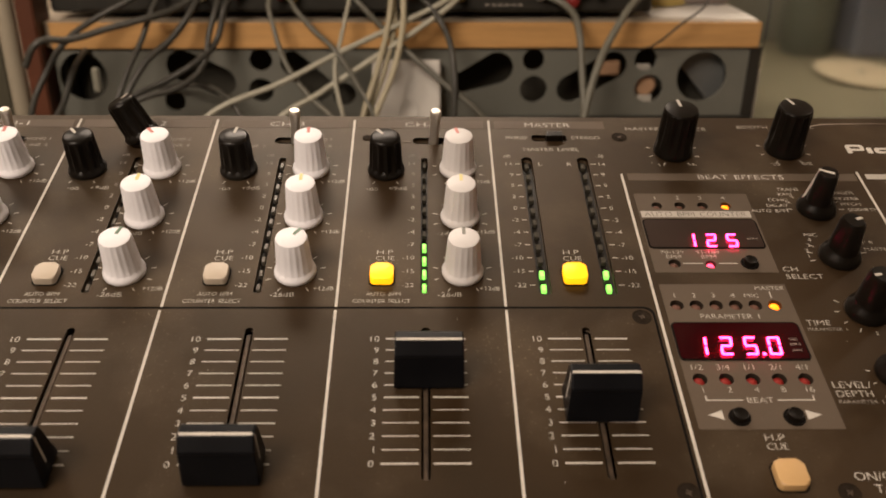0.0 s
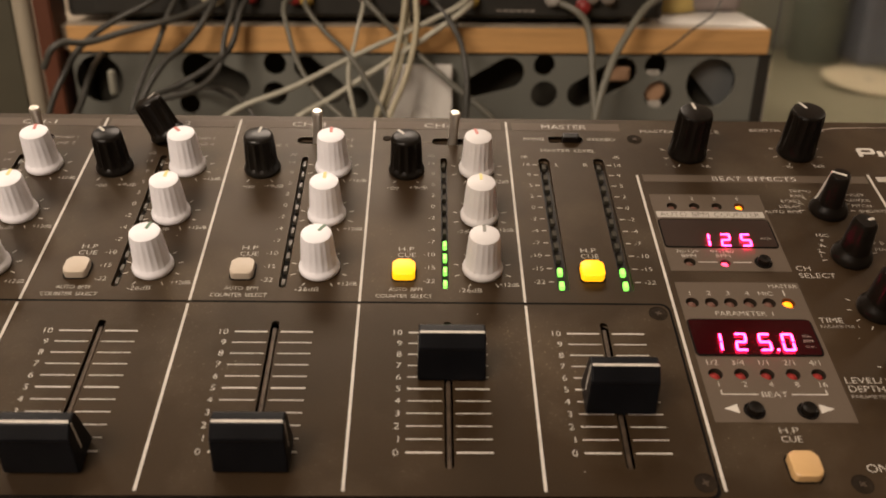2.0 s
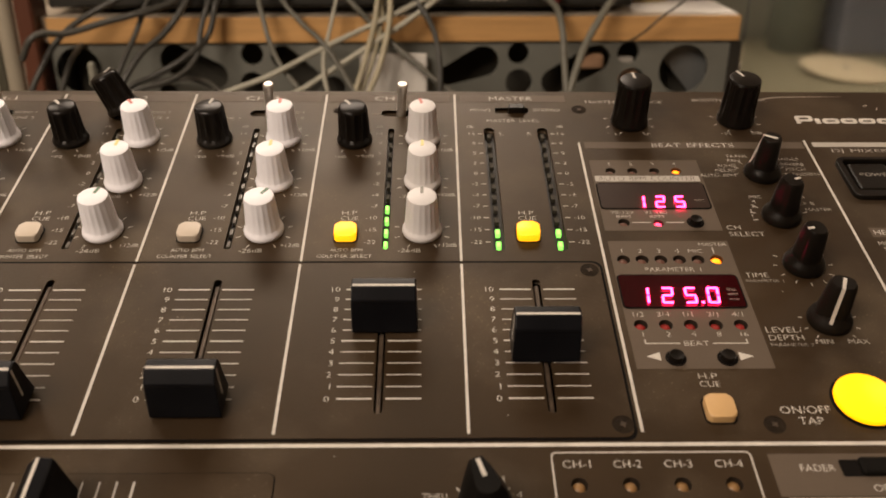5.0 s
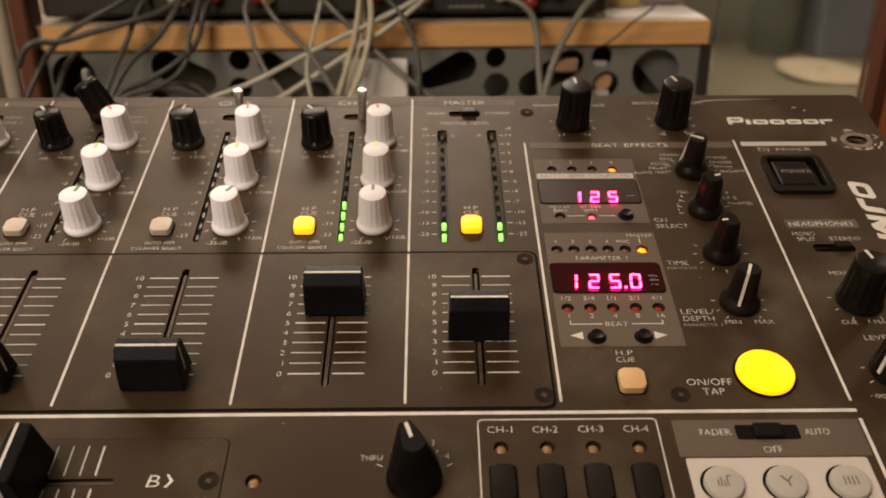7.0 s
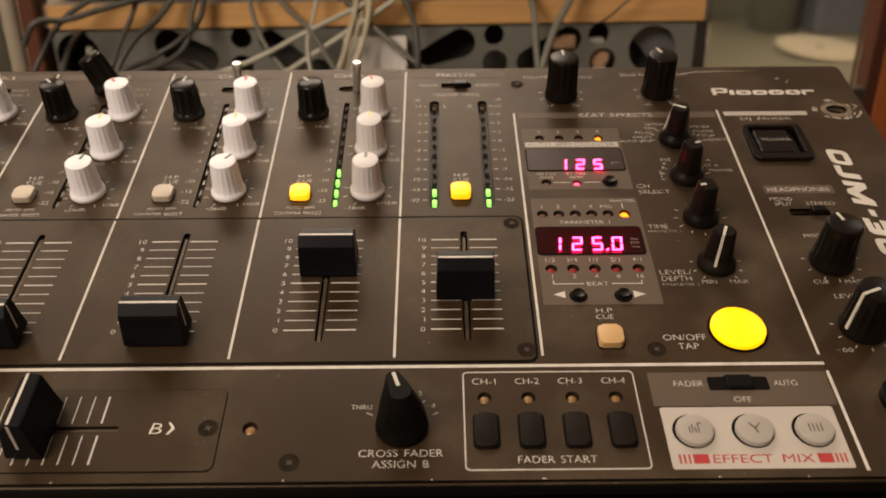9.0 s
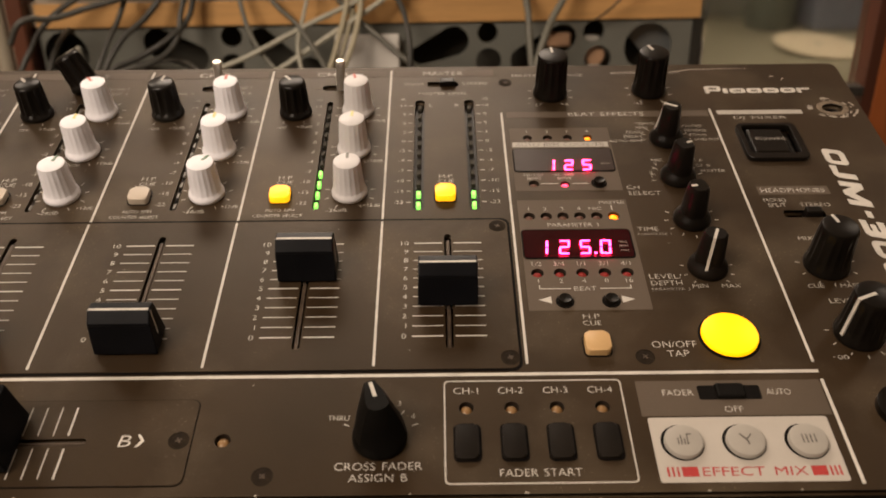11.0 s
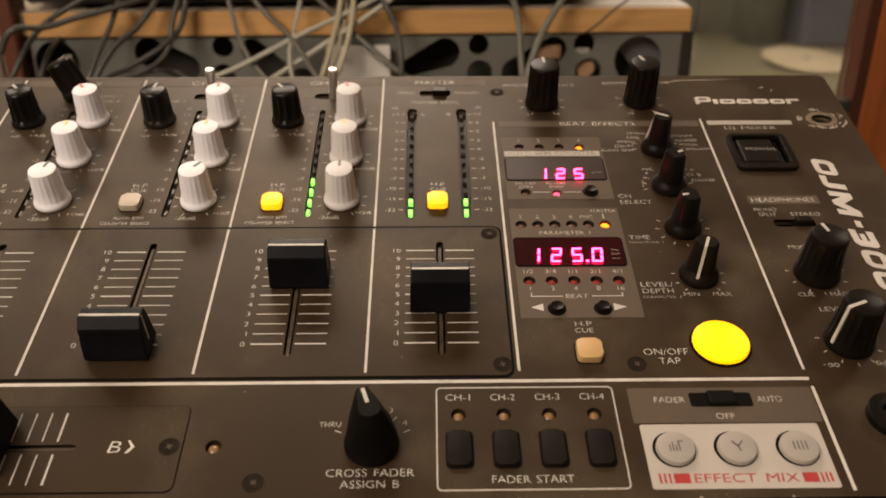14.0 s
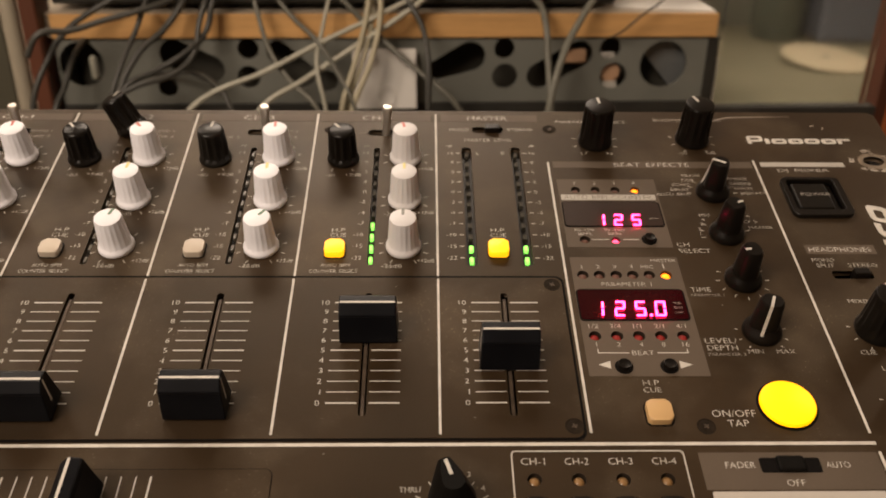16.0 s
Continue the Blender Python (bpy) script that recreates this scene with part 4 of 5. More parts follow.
for k, x in enumerate((91.6, 109.6, 127.8)):
    # black ring shifted up-left: its crescent draws the shade beside the sunken button
    part("button_frame", lathe(bmesh.new(), [(6.3, 0.1), (6.2, 0.3), (5.7, 0.3)], 40), M_HOLE, panel, "", (x - 0.4, -99.2, 0))
    b = part("effect_button", lathe(bmesh.new(), [(5.65, -0.5), (5.65, 1.3), (5.4, 1.8), (4.9, 2.0), (0.1, 1.95)], 48), M_GREYBTN, mixer, "round grey effect button with a dark symbol", (x - 0.15, -99.45, 0), smooth=40)
    bm = bmesh.new()
    if k == 0:
        for q, hgt in ((-1.8, 2.2), (-0.9, 3.2), (0.0, 2.0), (0.9, 3.6)):
            box(bm, q - 0.18, q + 0.18, -1.6, -1.6 + hgt, 1.95, 2.07)
        box(bm, 0.9, 2.2, 1.7, 2.05, 1.95, 2.07)
    elif k == 1:
        for pts in ([(-1.8, 1.8), (-1.2, 1.8), (0.25, 0), (-0.1, -0.3)], [(1.4, 1.8), (1.9, 1.8), (0.2, -0.3), (-0.1, 0)], [(-0.1, 0), (0.25, 0), (0.7, -1.8), (0.3, -1.8)]):
            prism(bm, pts, 1.95, 2.07)
    else:
        for q in (-1.8, -0.6, 0.6, 1.8):
            box(bm, q - 0.18, q + 0.18, -1.4, 1.5, 1.95, 2.07)
    part("symbol", bm, M_DARKINK, b)
letter("EFFECT MIX", 95.0, -109.1, 3.0, 124.8, M_REDINK, z=0.22, bold=-0.002, lean=0.08)
for x0, x1 in ((85.0, 85.6), (86.4, 87.0), (87.8, 88.4), (89.2, 93.8), (126.0, 130.4), (131.2, 131.8), (132.5, 133.1), (133.8, 134.4)):
    strip("red_bar", [(x0, x1, -110.7, -107.5)], M_REDINK, panel, 0.22)


# ---------------------------------------------------------------- surroundings
M_SHELF = material("shelf_veneer", (0.60, 0.345, 0.135), 0.42, 0.0, 0.16, 16, 0.15, 260, stretch=(0.5, 3.0, 6.0))
M_SHELFTOP = material("shelf_top_laminate", (0.42, 0.36, 0.28), 0.4, 0.0, 0.1, 20)
M_BOARD = material("grey_board_paint", (0.155, 0.16, 0.14), 0.5, 0.0, 0.12, 14, 0.1, 500, 0.3)
M_DARK = material("black_case_paint", (0.030, 0.029, 0.025), 0.45, 0.1, 0.2, 40, 0.1, 900)
M_POST = material("orange_brown_wood", (0.30, 0.085, 0.022), 0.42, 0.0, 0.25, 18, 0.15, 200, stretch=(4.0, 4.0, 0.4))
M_POSTDARK = material("dark_brown_wood_edge", (0.060, 0.018, 0.009), 0.45, 0.0, 0.25, 20, 0.1, 200, stretch=(4.0, 4.0, 0.4))
M_REDBROWN = material("dark_red_brown_wood", (0.11, 0.038, 0.020), 0.45, 0.0, 0.25, 20, 0.1, 200, stretch=(4.0, 4.0, 0.4))
M_OLIVEPIPE = material("olive_painted_pipe", (0.075, 0.070, 0.048), 0.5, 0.0, 0.15, 12)
M_DULLPAINT = material("dull_cream_pipe_paint", (0.36, 0.32, 0.245), 0.6, 0.0, 0.1, 12)
# shade inside the cut-outs as a dark colour, lifted a little for haze
M_HOLLOWSHADE = material("hollow_shade", (0.060, 0.057, 0.047), 0.7, 0.0, 0.3, 20, shine=0.1)
M_CREAMPAINT = material("cream_wall_paint", (0.52, 0.46, 0.36), 0.6, 0.0, 0.06, 6, 0.1, 300)
M_GREYCABLE = material("grey_cable", (0.135, 0.133, 0.108), 0.45, 0.0, 0.12, 60, random_shift=0.25)
M_DARKCABLE = material("dark_cable", (0.055, 0.054, 0.047), 0.45, 0.0, 0.12, 60, random_shift=0.25)
M_PALECABLE = material("pale_cable", (0.42, 0.41, 0.335), 0.45, 0.0, 0.1, 60, random_shift=0.12)
M_BEIGECABLE = material("beige_cable", (0.43, 0.39, 0.27), 0.45, 0.0, 0.1, 60, random_shift=0.12)
M_PAPER = material("white_paper", (0.68, 0.66, 0.62), 0.55, 0.0, 0.05, 30)
M_YELLOWPAPER = material("yellow_paper", (0.55, 0.42, 0.14), 0.55, 0.0, 0.08, 30)
M_MAUVE = material("mauve_grey_cloth", (0.24, 0.20, 0.185), 0.8, 0.0, 0.15, 40, 0.2, 900)
M_DISC = material("cream_disc_paper", (0.46, 0.395, 0.275), 0.5, 0.0, 0.08, 30)
M_OLIVE = material("olive_board", (0.185, 0.170, 0.114), 0.5, 0.0, 0.10, 12, 0.1, 300)
M_OLIVEGREY = material("olive_grey_wall", (0.215, 0.213, 0.170), 0.55, 0.0, 0.12, 5, 0.1, 300)
M_BLUEDARK = material("blue_black_case", (0.11, 0.12, 0.145), 0.45, 0.0, 0.15, 20)
M_GREENDARK = material("dark_green_glass_bottle", (0.085, 0.095, 0.075), 0.25, 0.0, 0.1, 20)
M_GREYDISC = material("grey_metal_disc", (0.19, 0.20, 0.20), 0.35, 0.4, 0.15, 30)
M_PINKISH = material("pinkish_knob", (0.46, 0.28, 0.17), 0.5)
M_PLUGRED = material("red_plug", (0.24, 0.022, 0.020), 0.4)
M_PLUGYELLOW = material("yellow_plug", (0.42, 0.30, 0.07), 0.4)
M_PLUGWHITE = material("white_plug", (0.42, 0.40, 0.36), 0.4)
M_WALL = material("room_wall_paint", (0.55, 0.48, 0.38), 0.7, 0.0, 0.06, 4, 0.1, 300)
M_CEIL = material("ceiling_paint", (0.62, 0.57, 0.48), 0.7, 0.0, 0.05, 4)
M_FLOOR = material("brown_floor_boards", (0.16, 0.09, 0.045), 0.45, 0.0, 0.25, 6, 0.1, 200)
M_DESK = material("black_stained_console_board", (0.014, 0.012, 0.011), 0.5, 0.0, 0.2, 20)
M_ACRYLIC = glass_material("clear_acrylic", (0.93, 0.95, 0.92), 0.10)

BACK = pose(0.066, 0.498, 0.9085, 0, 0, 2.0)


def thing(name, bm, mat, label, category, m=BACK, smooth=None, group="", kind=""):
    ob = new(name, mesh_of(bm, name, mat, smooth))
    ob.matrix_world = m
    return tagged(ob, label, category, group, kind)


# room shell
bm = box(bmesh.new(), -2500, 2500, -2600, 2200, -60, 0)
thing("floor", bm, M_FLOOR, "brown wooden floor", "floor", Matrix(), kind="structure")
thing("ceiling", box(bmesh.new(), -2500, 2500, -2600, 2200, 2500, 2560), M_CEIL, "cream painted ceiling", "ceiling", Matrix(), kind="structure")
thing("wall_north", box(bmesh.new(), -2500, 2500, 1500, 1560, 0, 2500), M_WALL, "warm beige painted wall", "wall", Matrix(), kind="structure")
thing("wall_south", box(bmesh.new(), -2500, 2500, -2600, -2540, 0, 2500), M_WALL, "warm beige painted wall", "wall", Matrix(), kind="structure")
thing("wall_east", box(bmesh.new(), 2440, 2500, -2540, 1500, 0, 2500), M_WALL, "warm beige painted wall", "wall", Matrix(), kind="structure")
thing("wall_west", box(bmesh.new(), -2500, -2440, -2540, 1500, 0, 2500), M_WALL, "warm beige painted wall", "wall", Matrix(), kind="structure")

# console that carries the mixer
console = new("console_cabinet")
console.matrix_world = DESK
tagged(console, "black-stained console that holds the tilted mixer", "console")
part("front_board", box(bmesh.new(), -290, 212, -150, -118, -160, -14, 2), M_DESK, console)
part("shelf_board", box(bmesh.new(), -290, 212, -117.5, 104, -112, -88.5, 1), M_DESK, console)
for x in (-290, 196):
    part("side_board", box(bmesh.new(), x, x + 14, -117, 100, -88, -9, 1), M_DESK, console)
bm = box(bmesh.new(), -288, 210, -120, 90, 0, 775, 3)
thing("floor_cabinet", bm, M_DESK, "black cabinet base under the sloping console", "cabinet", pose(0, 0, 0))

# ---- shelf unit behind
shelf = new("wooden_shelf")
shelf.matrix_world = BACK
tagged(shelf, "orange veneered wooden shelf with cables hanging over its edge", "shelf")
part("board", box(bmesh.new(), -410, 189.6, 0.5, 320, -40.5, -20.5, 0.8), M_SHELFTOP, shelf)
part("front_edge", box(bmesh.new(), -392, 190, -2.0, 0.4, -41, -20.2, 0.4), M_SHELF, shelf, "orange wood-veneer edge")
for x in (-404, 172):
    part("support", box(bmesh.new(), x, x + 16, 20, 310, -800, -41), M_DARK, shelf)

# grey board with cut-outs
def capsule(x0, y0, r0, x1, y1, r1, n=14):
    """The outline of two circles and the straight flanks between them."""
    d = math.hypot(x1 - x0, y1 - y0)
    way, lean = math.atan2(y1 - y0, x1 - x0), math.asin((r0 - r1) / d)
    pts = []
    for cx, cy, r, q0, q1 in ((x0, y0, r0, way + math.pi / 2 - lean, way + 1.5 * math.pi + lean), (x1, y1, r1, way - math.pi / 2 + lean, way + math.pi / 2 - lean)):
        for i in range(n + 1):
            q = q0 + (q1 - q0) * i / n
            pts.append((cx + r * math.cos(q), cy + r * math.sin(q)))
    return pts


cuts = [circle(-372, -65, 19.0, 36, 20), capsule(-291, -56, 13, -261, -70, 12.5), circle(-226.5, -51.5, 9.4), circle(-228, -77, 10.2), capsule(-201, -54, 9.8, -180, -75, 11.5), circle(-159, -81, 10.0),
        capsule(-59, -71, 9.0, -30, -59, 13.6), circle(0.4, -52, 9.2), circle(1.6, -77.3, 11.7), capsule(33, -77, 11.6, 68, -57.5, 12.4), circle(96, -52.3, 9.6), circle(101, -77.3, 12.2),
        circle(146, -67, 21.5, 40, 21.5), circle(-300, -86, 8.5)]
rack = new("perforated_equipment_front")
rack.matrix_world = BACK @ pose(0, 0, 0, 90)
tagged(rack, "grey painted metal front with round and oblong cut-outs below the shelf", "equipment")
me = plate_mesh("front_plate", rounded(-393, 194.5, -101, -41.6, 1.5), cuts, -5.0, -2.0, M_BOARD)
ob = put_part("front_plate", me, rack)
ob.modifiers.new("bevel", "BEVEL").width = 0.0006
# solid box whose dark colour stands for the shaded hollow
part("inside", box(bmesh.new(), -393, 194, -130, -42, -190, -40), M_HOLLOWSHADE, rack, "dark box standing in for the shade behind the cut-outs")
part("side_strip", box(bmesh.new(), 184.4, 194.4, -101, -41.6, -1.9, -1.0, 0.2), M_DARK, rack)
part("dark_bottom_strip", box(bmesh.new(), -393, 194.5, -112, -101.2, -9, 0, 0.6), M_DARK, rack)
bm = prism(bmesh.new(), [p for p in circle(152, -64, 30, 48, 30) if p[0] * 0.78 + p[1] * 0.62 > 152 * 0.78 - 64 * 0.62 - 15.0], -24, -20)
part("speaker_disc", bm, M_GREYDISC, rack, "grey disc that half fills the large cut-out")
part("round_knob", lathe(bmesh.new(), [(9.5, -16), (9.5, -10), (8.0, -8.6), (0.1, -8.4)], 32), M_PINKISH, rack, "pinkish round knob", (99.5, -76.0, 0), smooth=40)
part("pink_block", box(bmesh.new(), 56, 78, -69, -56, -22, -12, 2), M_PINKISH, rack, "pinkish orange block in the cut-out")
part("pale_insert", box(bmesh.new(), 88, 102, -62.5, -57.0, -10, -5.2, 1.2), M_PLUGWHITE, rack)
part("pale_insert", box(bmesh.new(), 93, 106, -90.5, -84, -9, -5.2, 1), M_PLUGWHITE, rack)
part("pale_insert", box(bmesh.new(), -369, -362, -82, -60, -16, -11, 2), M_PALECABLE, rack)

# white switch plate that leans on the board
cover = new("wall_switch_plate")
cover.matrix_world = BACK @ pose(0, -0.017, -0.101, -14) @ pose(0, 0.007, 0.101)
tagged(cover, "glossy white plastic plate leaning against the grey board", "plate")
part("plate", box(bmesh.new(), -135, -78.5, -12, -7, -101, -48.5, 1.5, 2), M_PAPER, cover)
part("dimple", lathe(bmesh.new(), [(9, 0), (8.8, 0.5), (7.6, 0.7), (7.0, 0.2), (0.1, 0.15)], 32), M_PAPER, cover, "", (-105, -12.0, -90), (90, 0, 0), 40)

# amplifier on the shelf, seen from behind
amp = new("amplifier")
amp.matrix_world = BACK
tagged(amp, "black amplifier on the shelf with plugged-in cables", "amplifier")
part("case", box(bmesh.new(), -391, 98, 8, 300, -14.0, 92, 2), M_DARK, amp)
part("back_panel", box(bmesh.new(), -368, 94, 5.5, 7.8, -11, 88, 0.4), M_DARK, amp)
for x in (-340, 60):
    part("foot", lathe(bmesh.new(), [(11, -20.4), (12, -18), (12, -14.2)], 24), M_DARK, amp, "", (x, 40, 0))
for x, z, mat in ((-242, 3, M_PLUGRED), (-207, 2, M_PLUGRED), (-102, 3, M_PLUGRED), (-198, 1, M_PLUGYELLOW), (-63, 1, M_PLUGYELLOW), (4, 2, M_PLUGWHITE), (-230, 22, M_PLUGWHITE), (-90, 22, M_PLUGYELLOW),
                  (36, 4, M_STEEL), (50, 4, M_STEEL), (30, -4, M_PLUGRED), (-150, 4, M_STEEL)):
    part("socket", lathe(bmesh.new(), [(6.6, 0), (6.6, 3), (5.2, 4), (4.6, 9), (3.4, 10), (0.1, 10.2)], 24), mat, amp, "", (x, 5.5, z + 1), (90, 0, 0), 40)
part("ring_socket", lathe(bmesh.new(), [(11, 0), (11, 2.5), (9.6, 3.4), (8.0, 3.4), (7.2, 1.0)], 32), M_BEIGECABLE, amp, "", (-273, 5.5, 6), (90, 0, 0), 40)
strip_bm = bmesh.new()
for k in range(6):
    box(strip_bm, -42 + 5.5 * k, -38 + 5.5 * k, 5.0, 5.4, -8, -6.6)
part("unreadable_print", strip_bm, M_FAINT, amp)

# things on the right end of the shelf
thing("paper_sheet", prism(bmesh.new(), [(100, 20), (188, 4), (186, 60), (110, 150)], -20.4, -18.6, 0.3), M_PAPER, "sheet of white paper lying on the shelf", "paper")
thing("folded_cloth", box(bmesh.new(), 128, 186, 60, 190, -18.4, 60, 8, 3), M_MAUVE, "mauve-grey folded cloth on the shelf", "cloth", smooth=60)
thing("yellow_tape_roll", lathe(bmesh.new(), [(30, 0), (31, 2), (31, 14), (30, 16), (16, 16), (15, 14), (15, 2), (16, 0)], 40, close=False), M_YELLOWPAPER, "roll of yellow tape lying on papers", "tape",
      BACK @ pose(0.122, 0.085, -0.0180), 40)

# ---- posts at both ends
post = new("wooden_post")
post.matrix_world = BACK
tagged(post, "orange-brown varnished upright wooden post beside the mixer", "post")
part("front", box(bmesh.new(), 364, 420, -1, 34, -900, 1200, 1.2), M_POST, post)
part("edge_strip", box(bmesh.new(), 353.0, 363.8, 0, 34, -900, 1200, 0.4), M_POSTDARK, post, "dark brown edge")
thing("pillar", box(bmesh.new(), 470, 800, 60, 160, -900, 1600, 2), M_CREAMPAINT, "cream painted wall end behind the post", "pillar", kind="structure")
lpost = new("wooden_post")
lpost.matrix_world = BACK
tagged(lpost, "reddish brown thin wooden post beside the shelf", "post")
part("front", box(bmesh.new(), -411, -397, -14, 20, -900, 1200, 1.5), M_REDBROWN, lpost)
pipe = lathe(bmesh.new(), [(7.2, -880), (7.2, 1200)], 24)
thing("upright_pipe", pipe, M_DULLPAINT, "pale cream painted upright pipe", "pipe", BACK @ pose(-0.4195, -0.012, 0), 60)
thing("side_board", box(bmesh.new(), -560, -432, 0, 20, -900, 1200, 2), M_OLIVEPIPE, "olive-grey board beside the pipe", "board", kind="structure")

# ---- acrylic dust cover with a record label under it
lid = new("dust_cover")
lid.matrix_world = BACK
tagged(lid, "clear acrylic dust cover, slightly cloudy, with a painted glint on its edge", "cover")
pane = part("front_pane", box(bmesh.new(), 198, 345, 6, 9, -106.8, 150, 0.6), M_ACRYLIC, lid)
pane.visible_shadow = False
# the glint on the pane's edge, made as an opaque pale strip
part("edge_glint", box(bmesh.new(), 195.8, 197.8, 4, 11, -106, -62, 0.6), M_PLUGWHITE, lid, "pale strip standing in for the glint on the acrylic edge")
# dark strip along the bottom of the pane
part("dark_bottom_strip", box(bmesh.new(), 196, 352.6, -2, 12, -116, -107, 0.8), M_DARK, lid)
thing("low_table", box(bmesh.new(), 200, 700, 14, 420, -185, -131.5, 3), M_OLIVE, "olive-beige low table behind the cover", "table")
thing("table_base", box(bmesh.new(), 230, 660, 60, 400, -900, -185.5, 3), M_DARK, "dark base under the low table", "cabinet")
disc = new("record_label_disc")
disc.matrix_world = BACK @ pose(0.412, 0.235, -0.1255, 3.5, 3.0, 0)
tagged(disc, "round cream paper record label with a centre hole", "disc")
me = plate_mesh("label", circle(0, 0, 51, 64), [circle(0, 0, 3.6, 16)], -1.0, 0.6, M_DISC)
put_part("label", me, disc)
part("spindle", lathe(bmesh.new(), [(2.6, -9), (2.6, 2), (1.8, 3)], 16), M_GREYDISC, disc, smooth=40)
thing("back_board", box(bmesh.new(), 180, 900, 425, 445, -600, 500, 2), M_OLIVEGREY, "olive-grey board behind the low table", "board", kind="structure")
thing("blue_black_box", box(bmesh.new(), 440, 640, 320, 400, -131, 70, 6, 2), M_BLUEDARK, "blue-black box on the low table", "box")
bottle = lathe(bmesh.new(), [(30, 0), (32, 3), (32, 90), (26, 110), (12, 130), (11, 170), (12, 172)], 36)
thing("green_bottle", bottle, M_GREENDARK, "dark green bottle on the low table", "bottle", BACK @ pose(0.40, 0.36, -0.1313), 40)

# ---- cables
def cable(points, radius, mat, label, name="cable"):
    cu = bpy.data.curves.new(name, "CURVE")
    cu.dimensions, cu.bevel_depth, cu.bevel_resolution, cu.resolution_u = "3D", radius / 1000, 3, 8
    sp = cu.splines.new("BEZIER")
    sp.bezier_points.add(len(points) - 1)
    for p, (u, y, v) in zip(sp.bezier_points, points):
        p.co = (u / 1000, y / 1000, v / 1000)
        p.handle_left_type = p.handle_right_type = "AUTO"
    cu.use_fill_caps = True
    tmp = bpy.data.objects.new(name, cu)
    me = bpy.data.meshes.new_from_object(tmp)
    bpy.data.objects.remove(tmp)
    bpy.data.curves.remove(cu)
    for f in me.polygons:
        f.use_smooth = True
    me.materials.clear()
    me.materials.append(mat)
    ob = new(name, me)
    ob.matrix_world = BACK
    return tagged(ob, label, "cable", "cables behind the mixer")


DK, GR, PL, BE = "dark grey cable hanging over the shelf edge", "grey cable hanging over the shelf edge", "pale white cable running behind the mixer", "thick beige cable hanging behind the mixer"
cable([(-300, 0, 14), (-316, -12, 3), (-350, -24, -14), (-369, -37, -28), (-381, -49, -46), (-395, -62, -80), (-400, -70, -180)], 2.4, M_DARKCABLE, DK)
cable([(-270, 4, 2), (-288, -12, -7), (-301, -24, -10), (-334, -37, -17), (-361, -49, -23), (-379, -62, -22), (-392, -62, -40)], 2.6, M_DARKCABLE, DK)
cable([(-298, 2, 6), (-304, -12, -4), (-313, -28, -28), (-322, -45, -48), (-332, -62, -80), (-336, -66, -180)], 2.2, M_DARKCABLE, DK)
cable([(-268, 4, 8), (-272, -12, -3), (-289, -28, -26), (-309, -45, -43), (-326, -62, -78), (-330, -66, -180)], 2.6, M_DARKCABLE, DK)
cable([(-254, 4, 8), (-255, -12, -3), (-261, -24, -23), (-266, -37, -46), (-282, -49, -59), (-312, -62, -66), (-350, -62, -90)], 2.4, M_DARKCABLE, DK)
cable([(-242, 4, 4), (-248, -12, -3), (-257, -24, -31), (-268, -37, -41), (-295, -49, -56), (-318, -62, -66), (-340, -66, -120)], 2.5, M_DARKCABLE, DK)
cable([(-310, -6, -72), (-290, -12, -69), (-267, -28, -65), (-252, -45, -66), (-236, -62, -80), (-220, -66, -180)], 2.0, M_DARKCABLE, DK)
cable([(-207, 0, 3), (-214, -12, 0), (-211, -24, -18), (-200, -37, -48), (-184, -49, -67), (-163, -62, -86), (-150, -66, -180)], 2.1, M_GREYCABLE, GR)
cable([(-198, 0, 2), (-197, -12, -2), (-181, -24, -20), (-164, -37, -33), (-147, -49, -56), (-132, -62, -84), (-126, -66, -180)], 2.1, M_GREYCABLE, GR)
cable([(-150, 0, 5), (-151, -12, 1), (-158, -28, -26), (-163, -45, -48), (-156, -62, -88), (-150, -66, -180)], 1.7, M_PALECABLE, PL)
cable([(-117, 4, 24), (-117, -12, 15), (-121, -28, -17), (-130, -45, -48), (-143, -62, -88), (-150, -66, -180)], 2.5, M_BEIGECABLE, BE)
cable([(-110, 4, 24), (-110, -12, 15), (-109, -28, -13), (-117, -45, -48), (-134, -62, -88), (-142, -66, -180)], 2.5, M_BEIGECABLE, BE)
cable([(-104, 4, 24), (-115, -10, 12), (-116, -22, -17), (-124, -40, -48), (-139, -56, -88), (-146, -66, -180)], 2.2, M_BEIGECABLE, BE)
cable([(-63, 0, 8), (-68, -12, 4), (-104, -24, -13), (-157, -37, -35), (-201, -49, -55), (-266, -62, -83), (-330, -66, -180)], 2.3, M_PALECABLE, PL)
cable([(-63, 0, 2), (-66, -12, 0), (-95, -24, -19), (-135, -37, -42), (-175, -49, -65), (-210, -62, -85), (-260, -66, -180)], 2.3, M_PALECABLE, PL)
cable([(-156, 2, 8), (-150, -12, 4), (-113, -28, -31), (-82, -45, -55), (-43, -62, -88), (-10, -66, -180)], 2.4, M_GREYCABLE, GR)
cable([(-102, 0, 6), (-96, -12, 4), (-78, -28, -17), (-71, -45, -37), (-70, -62, -88), (-68, -66, -180)], 2.4, M_DARKCABLE, DK)
cable([(5, 3, 2), (25, -10, -7), (30, -28, -19), (32, -45, -49), (34, -62, -90), (36, -66, -180)], 2.9, M_GREYCABLE, GR)
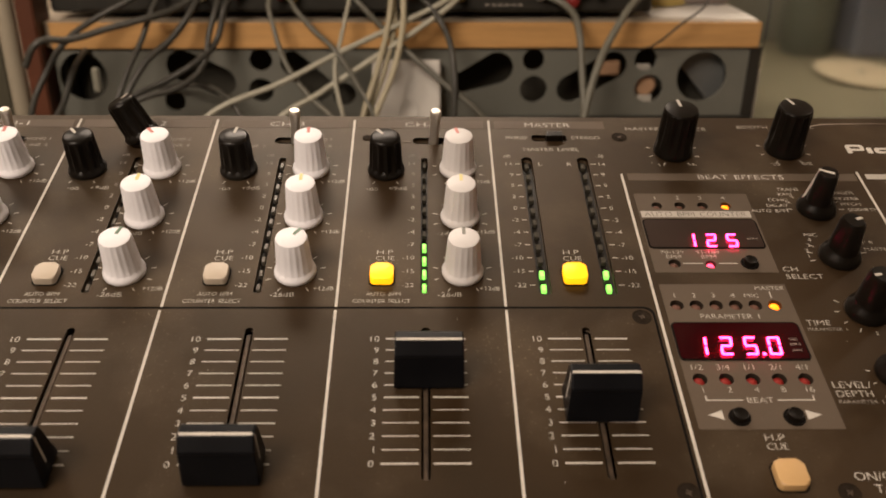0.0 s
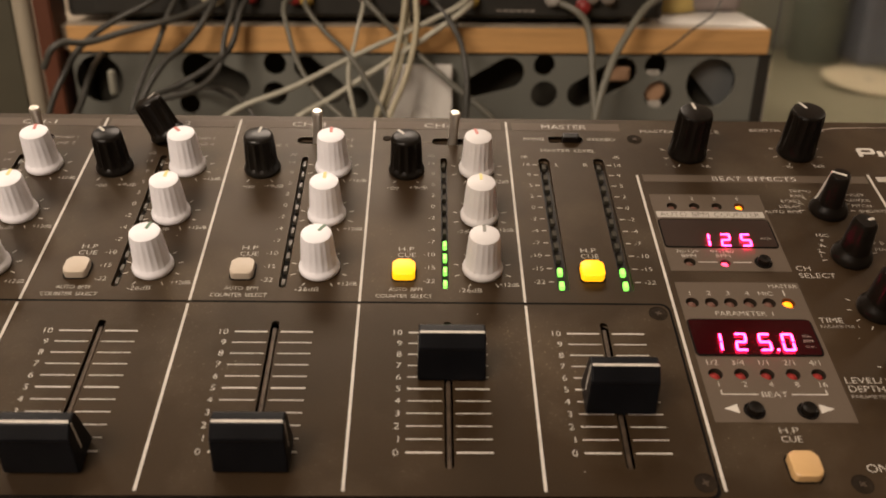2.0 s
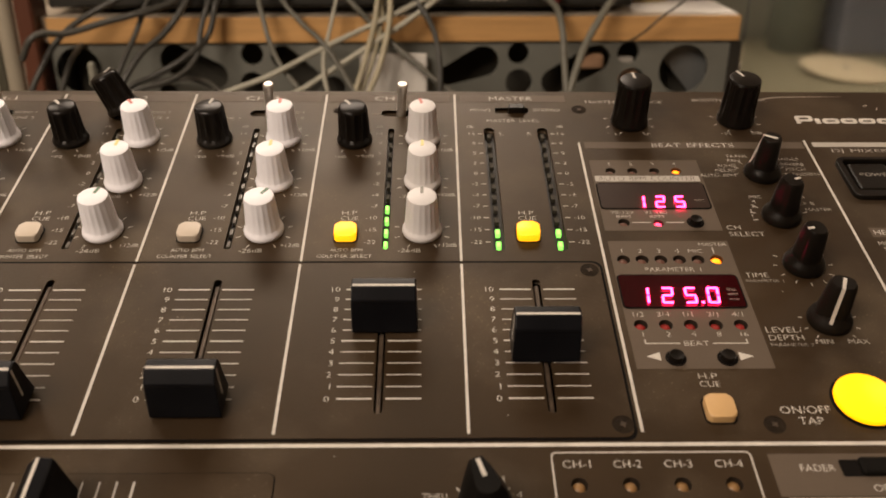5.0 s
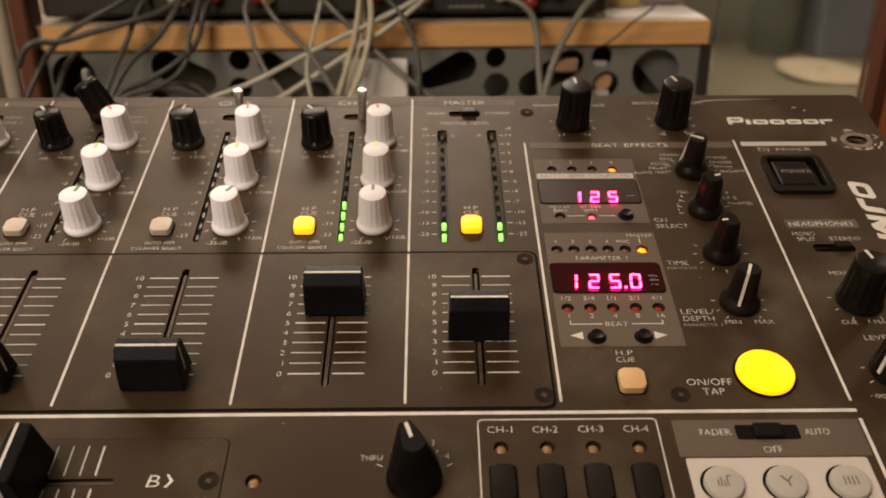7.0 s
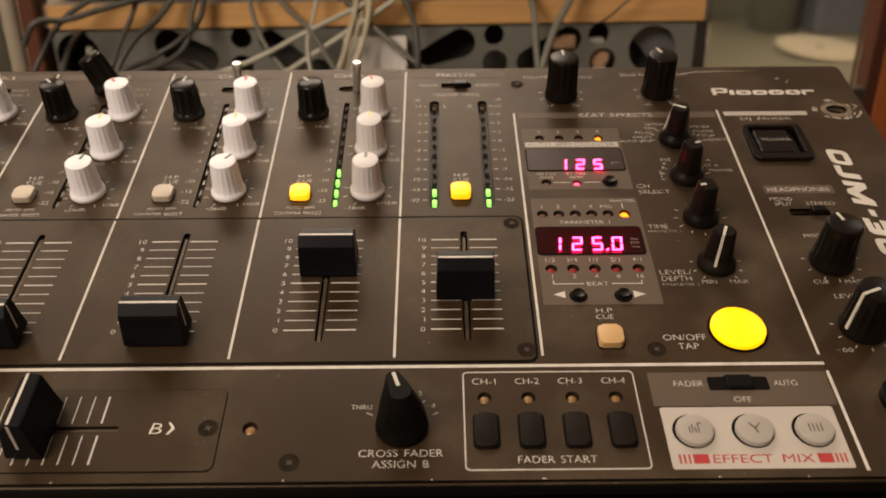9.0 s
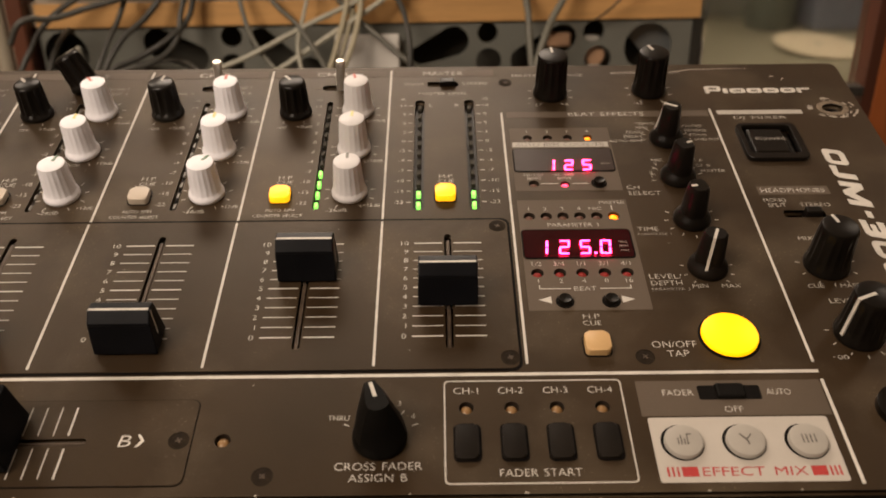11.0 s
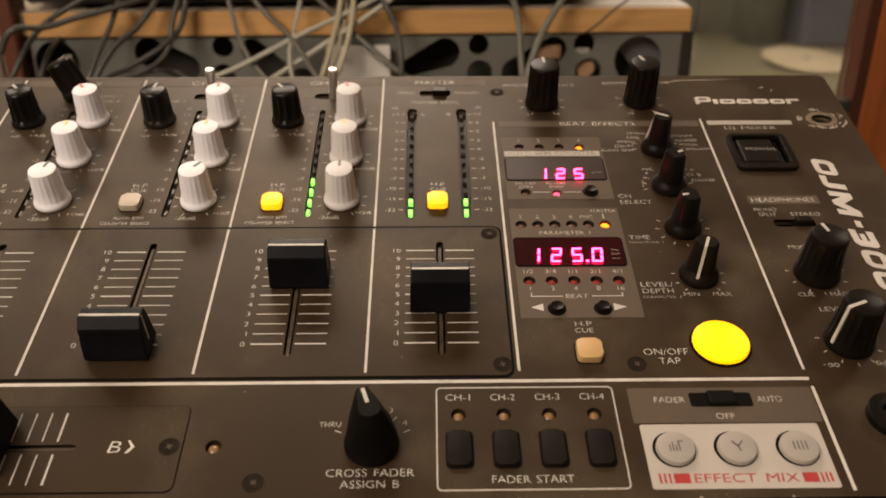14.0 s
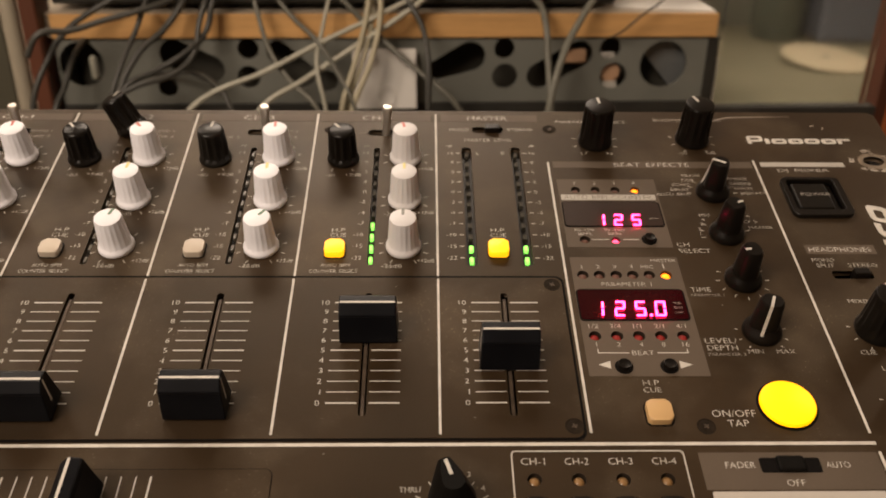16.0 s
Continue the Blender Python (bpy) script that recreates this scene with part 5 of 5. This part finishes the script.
cable([(95, 2, 6), (79, -12, 0), (60, -28, -21), (45, -45, -44), (32, -62, -90), (26, -66, -180)], 3.0, M_GREYCABLE, GR)
cable([(150, 55, 30), (139, -8, -2), (114, -20, -19), (100, -14, -34), (92, 10, -46)], 0.9, M_DARKCABLE, "thin dark wire over the shelf edge")
cable([(-365, 2, -41), (-369, -28, -52), (-373, -45, -70), (-379, -62, -88), (-382, -66, -180)], 2.4, M_DARKCABLE, DK)
cable([(-36, -62, -96), (-28, -40, -110), (-10, -30, -140)], 2.0, M_GREYCABLE, GR)

# lamp housings, added to carry the three lights and all unseen
def lamp_thing(label, eye, target, half):
    ob = new("room_lamp")
    ob.matrix_world = look(eye, target)
    tagged(ob, label, "lamp")
    part("housing", box(bmesh.new(), -half - 12, half + 12, -half - 12, half + 12, 6, 60, 6, 2), M_CREAMPAINT, ob)
    return ob


# the key light's direction follows the shadows; its stand is an unseen addition
stand_lamp = lamp_thing("square lamp on an added tall stand, out of view", (-0.70, -0.84, 1.88), (0.0, 0.15, 0.9), 350)
pole = part("pole", lathe(bmesh.new(), [(140, 0), (140, 12), (16, 22), (14, 24), (14, 1930)], 24), M_DARK, stand_lamp)
pole.matrix_basis = stand_lamp.matrix_world.inverted() @ pose(-0.74, -0.91, 0.0)
# invented housing and rod for the right-hand fill
fill_lamp = lamp_thing("square fill lamp added under the ceiling, out of view", (1.20, 1.02, 2.15), (0.2, 0.25, 0.85), 300)
rod = part("rod", lathe(bmesh.new(), [(7, 0), (7, 320)], 16), M_DARK, fill_lamp)
rod.matrix_basis = fill_lamp.matrix_world.inverted() @ pose(1.23, 1.04, 2.18)
pendant = new("strip_lamp")
pendant.matrix_world = look((-0.46, 1.0, 2.0), (-0.22, 0.05, 0.95))
tagged(pendant, "long strip lamp under the ceiling behind the shelf, out of view", "lamp")
part("housing", box(bmesh.new(), -720, 720, -190, 190, 6, 60, 6, 2), M_CREAMPAINT, pendant)
for x in (-0.6, 0.3):
    rod = part("rod", lathe(bmesh.new(), [(7, 0), (7, 475)], 16), M_DARK, pendant)
    rod.matrix_basis = pendant.matrix_world.inverted() @ pose(x, 1.0, 2.03)
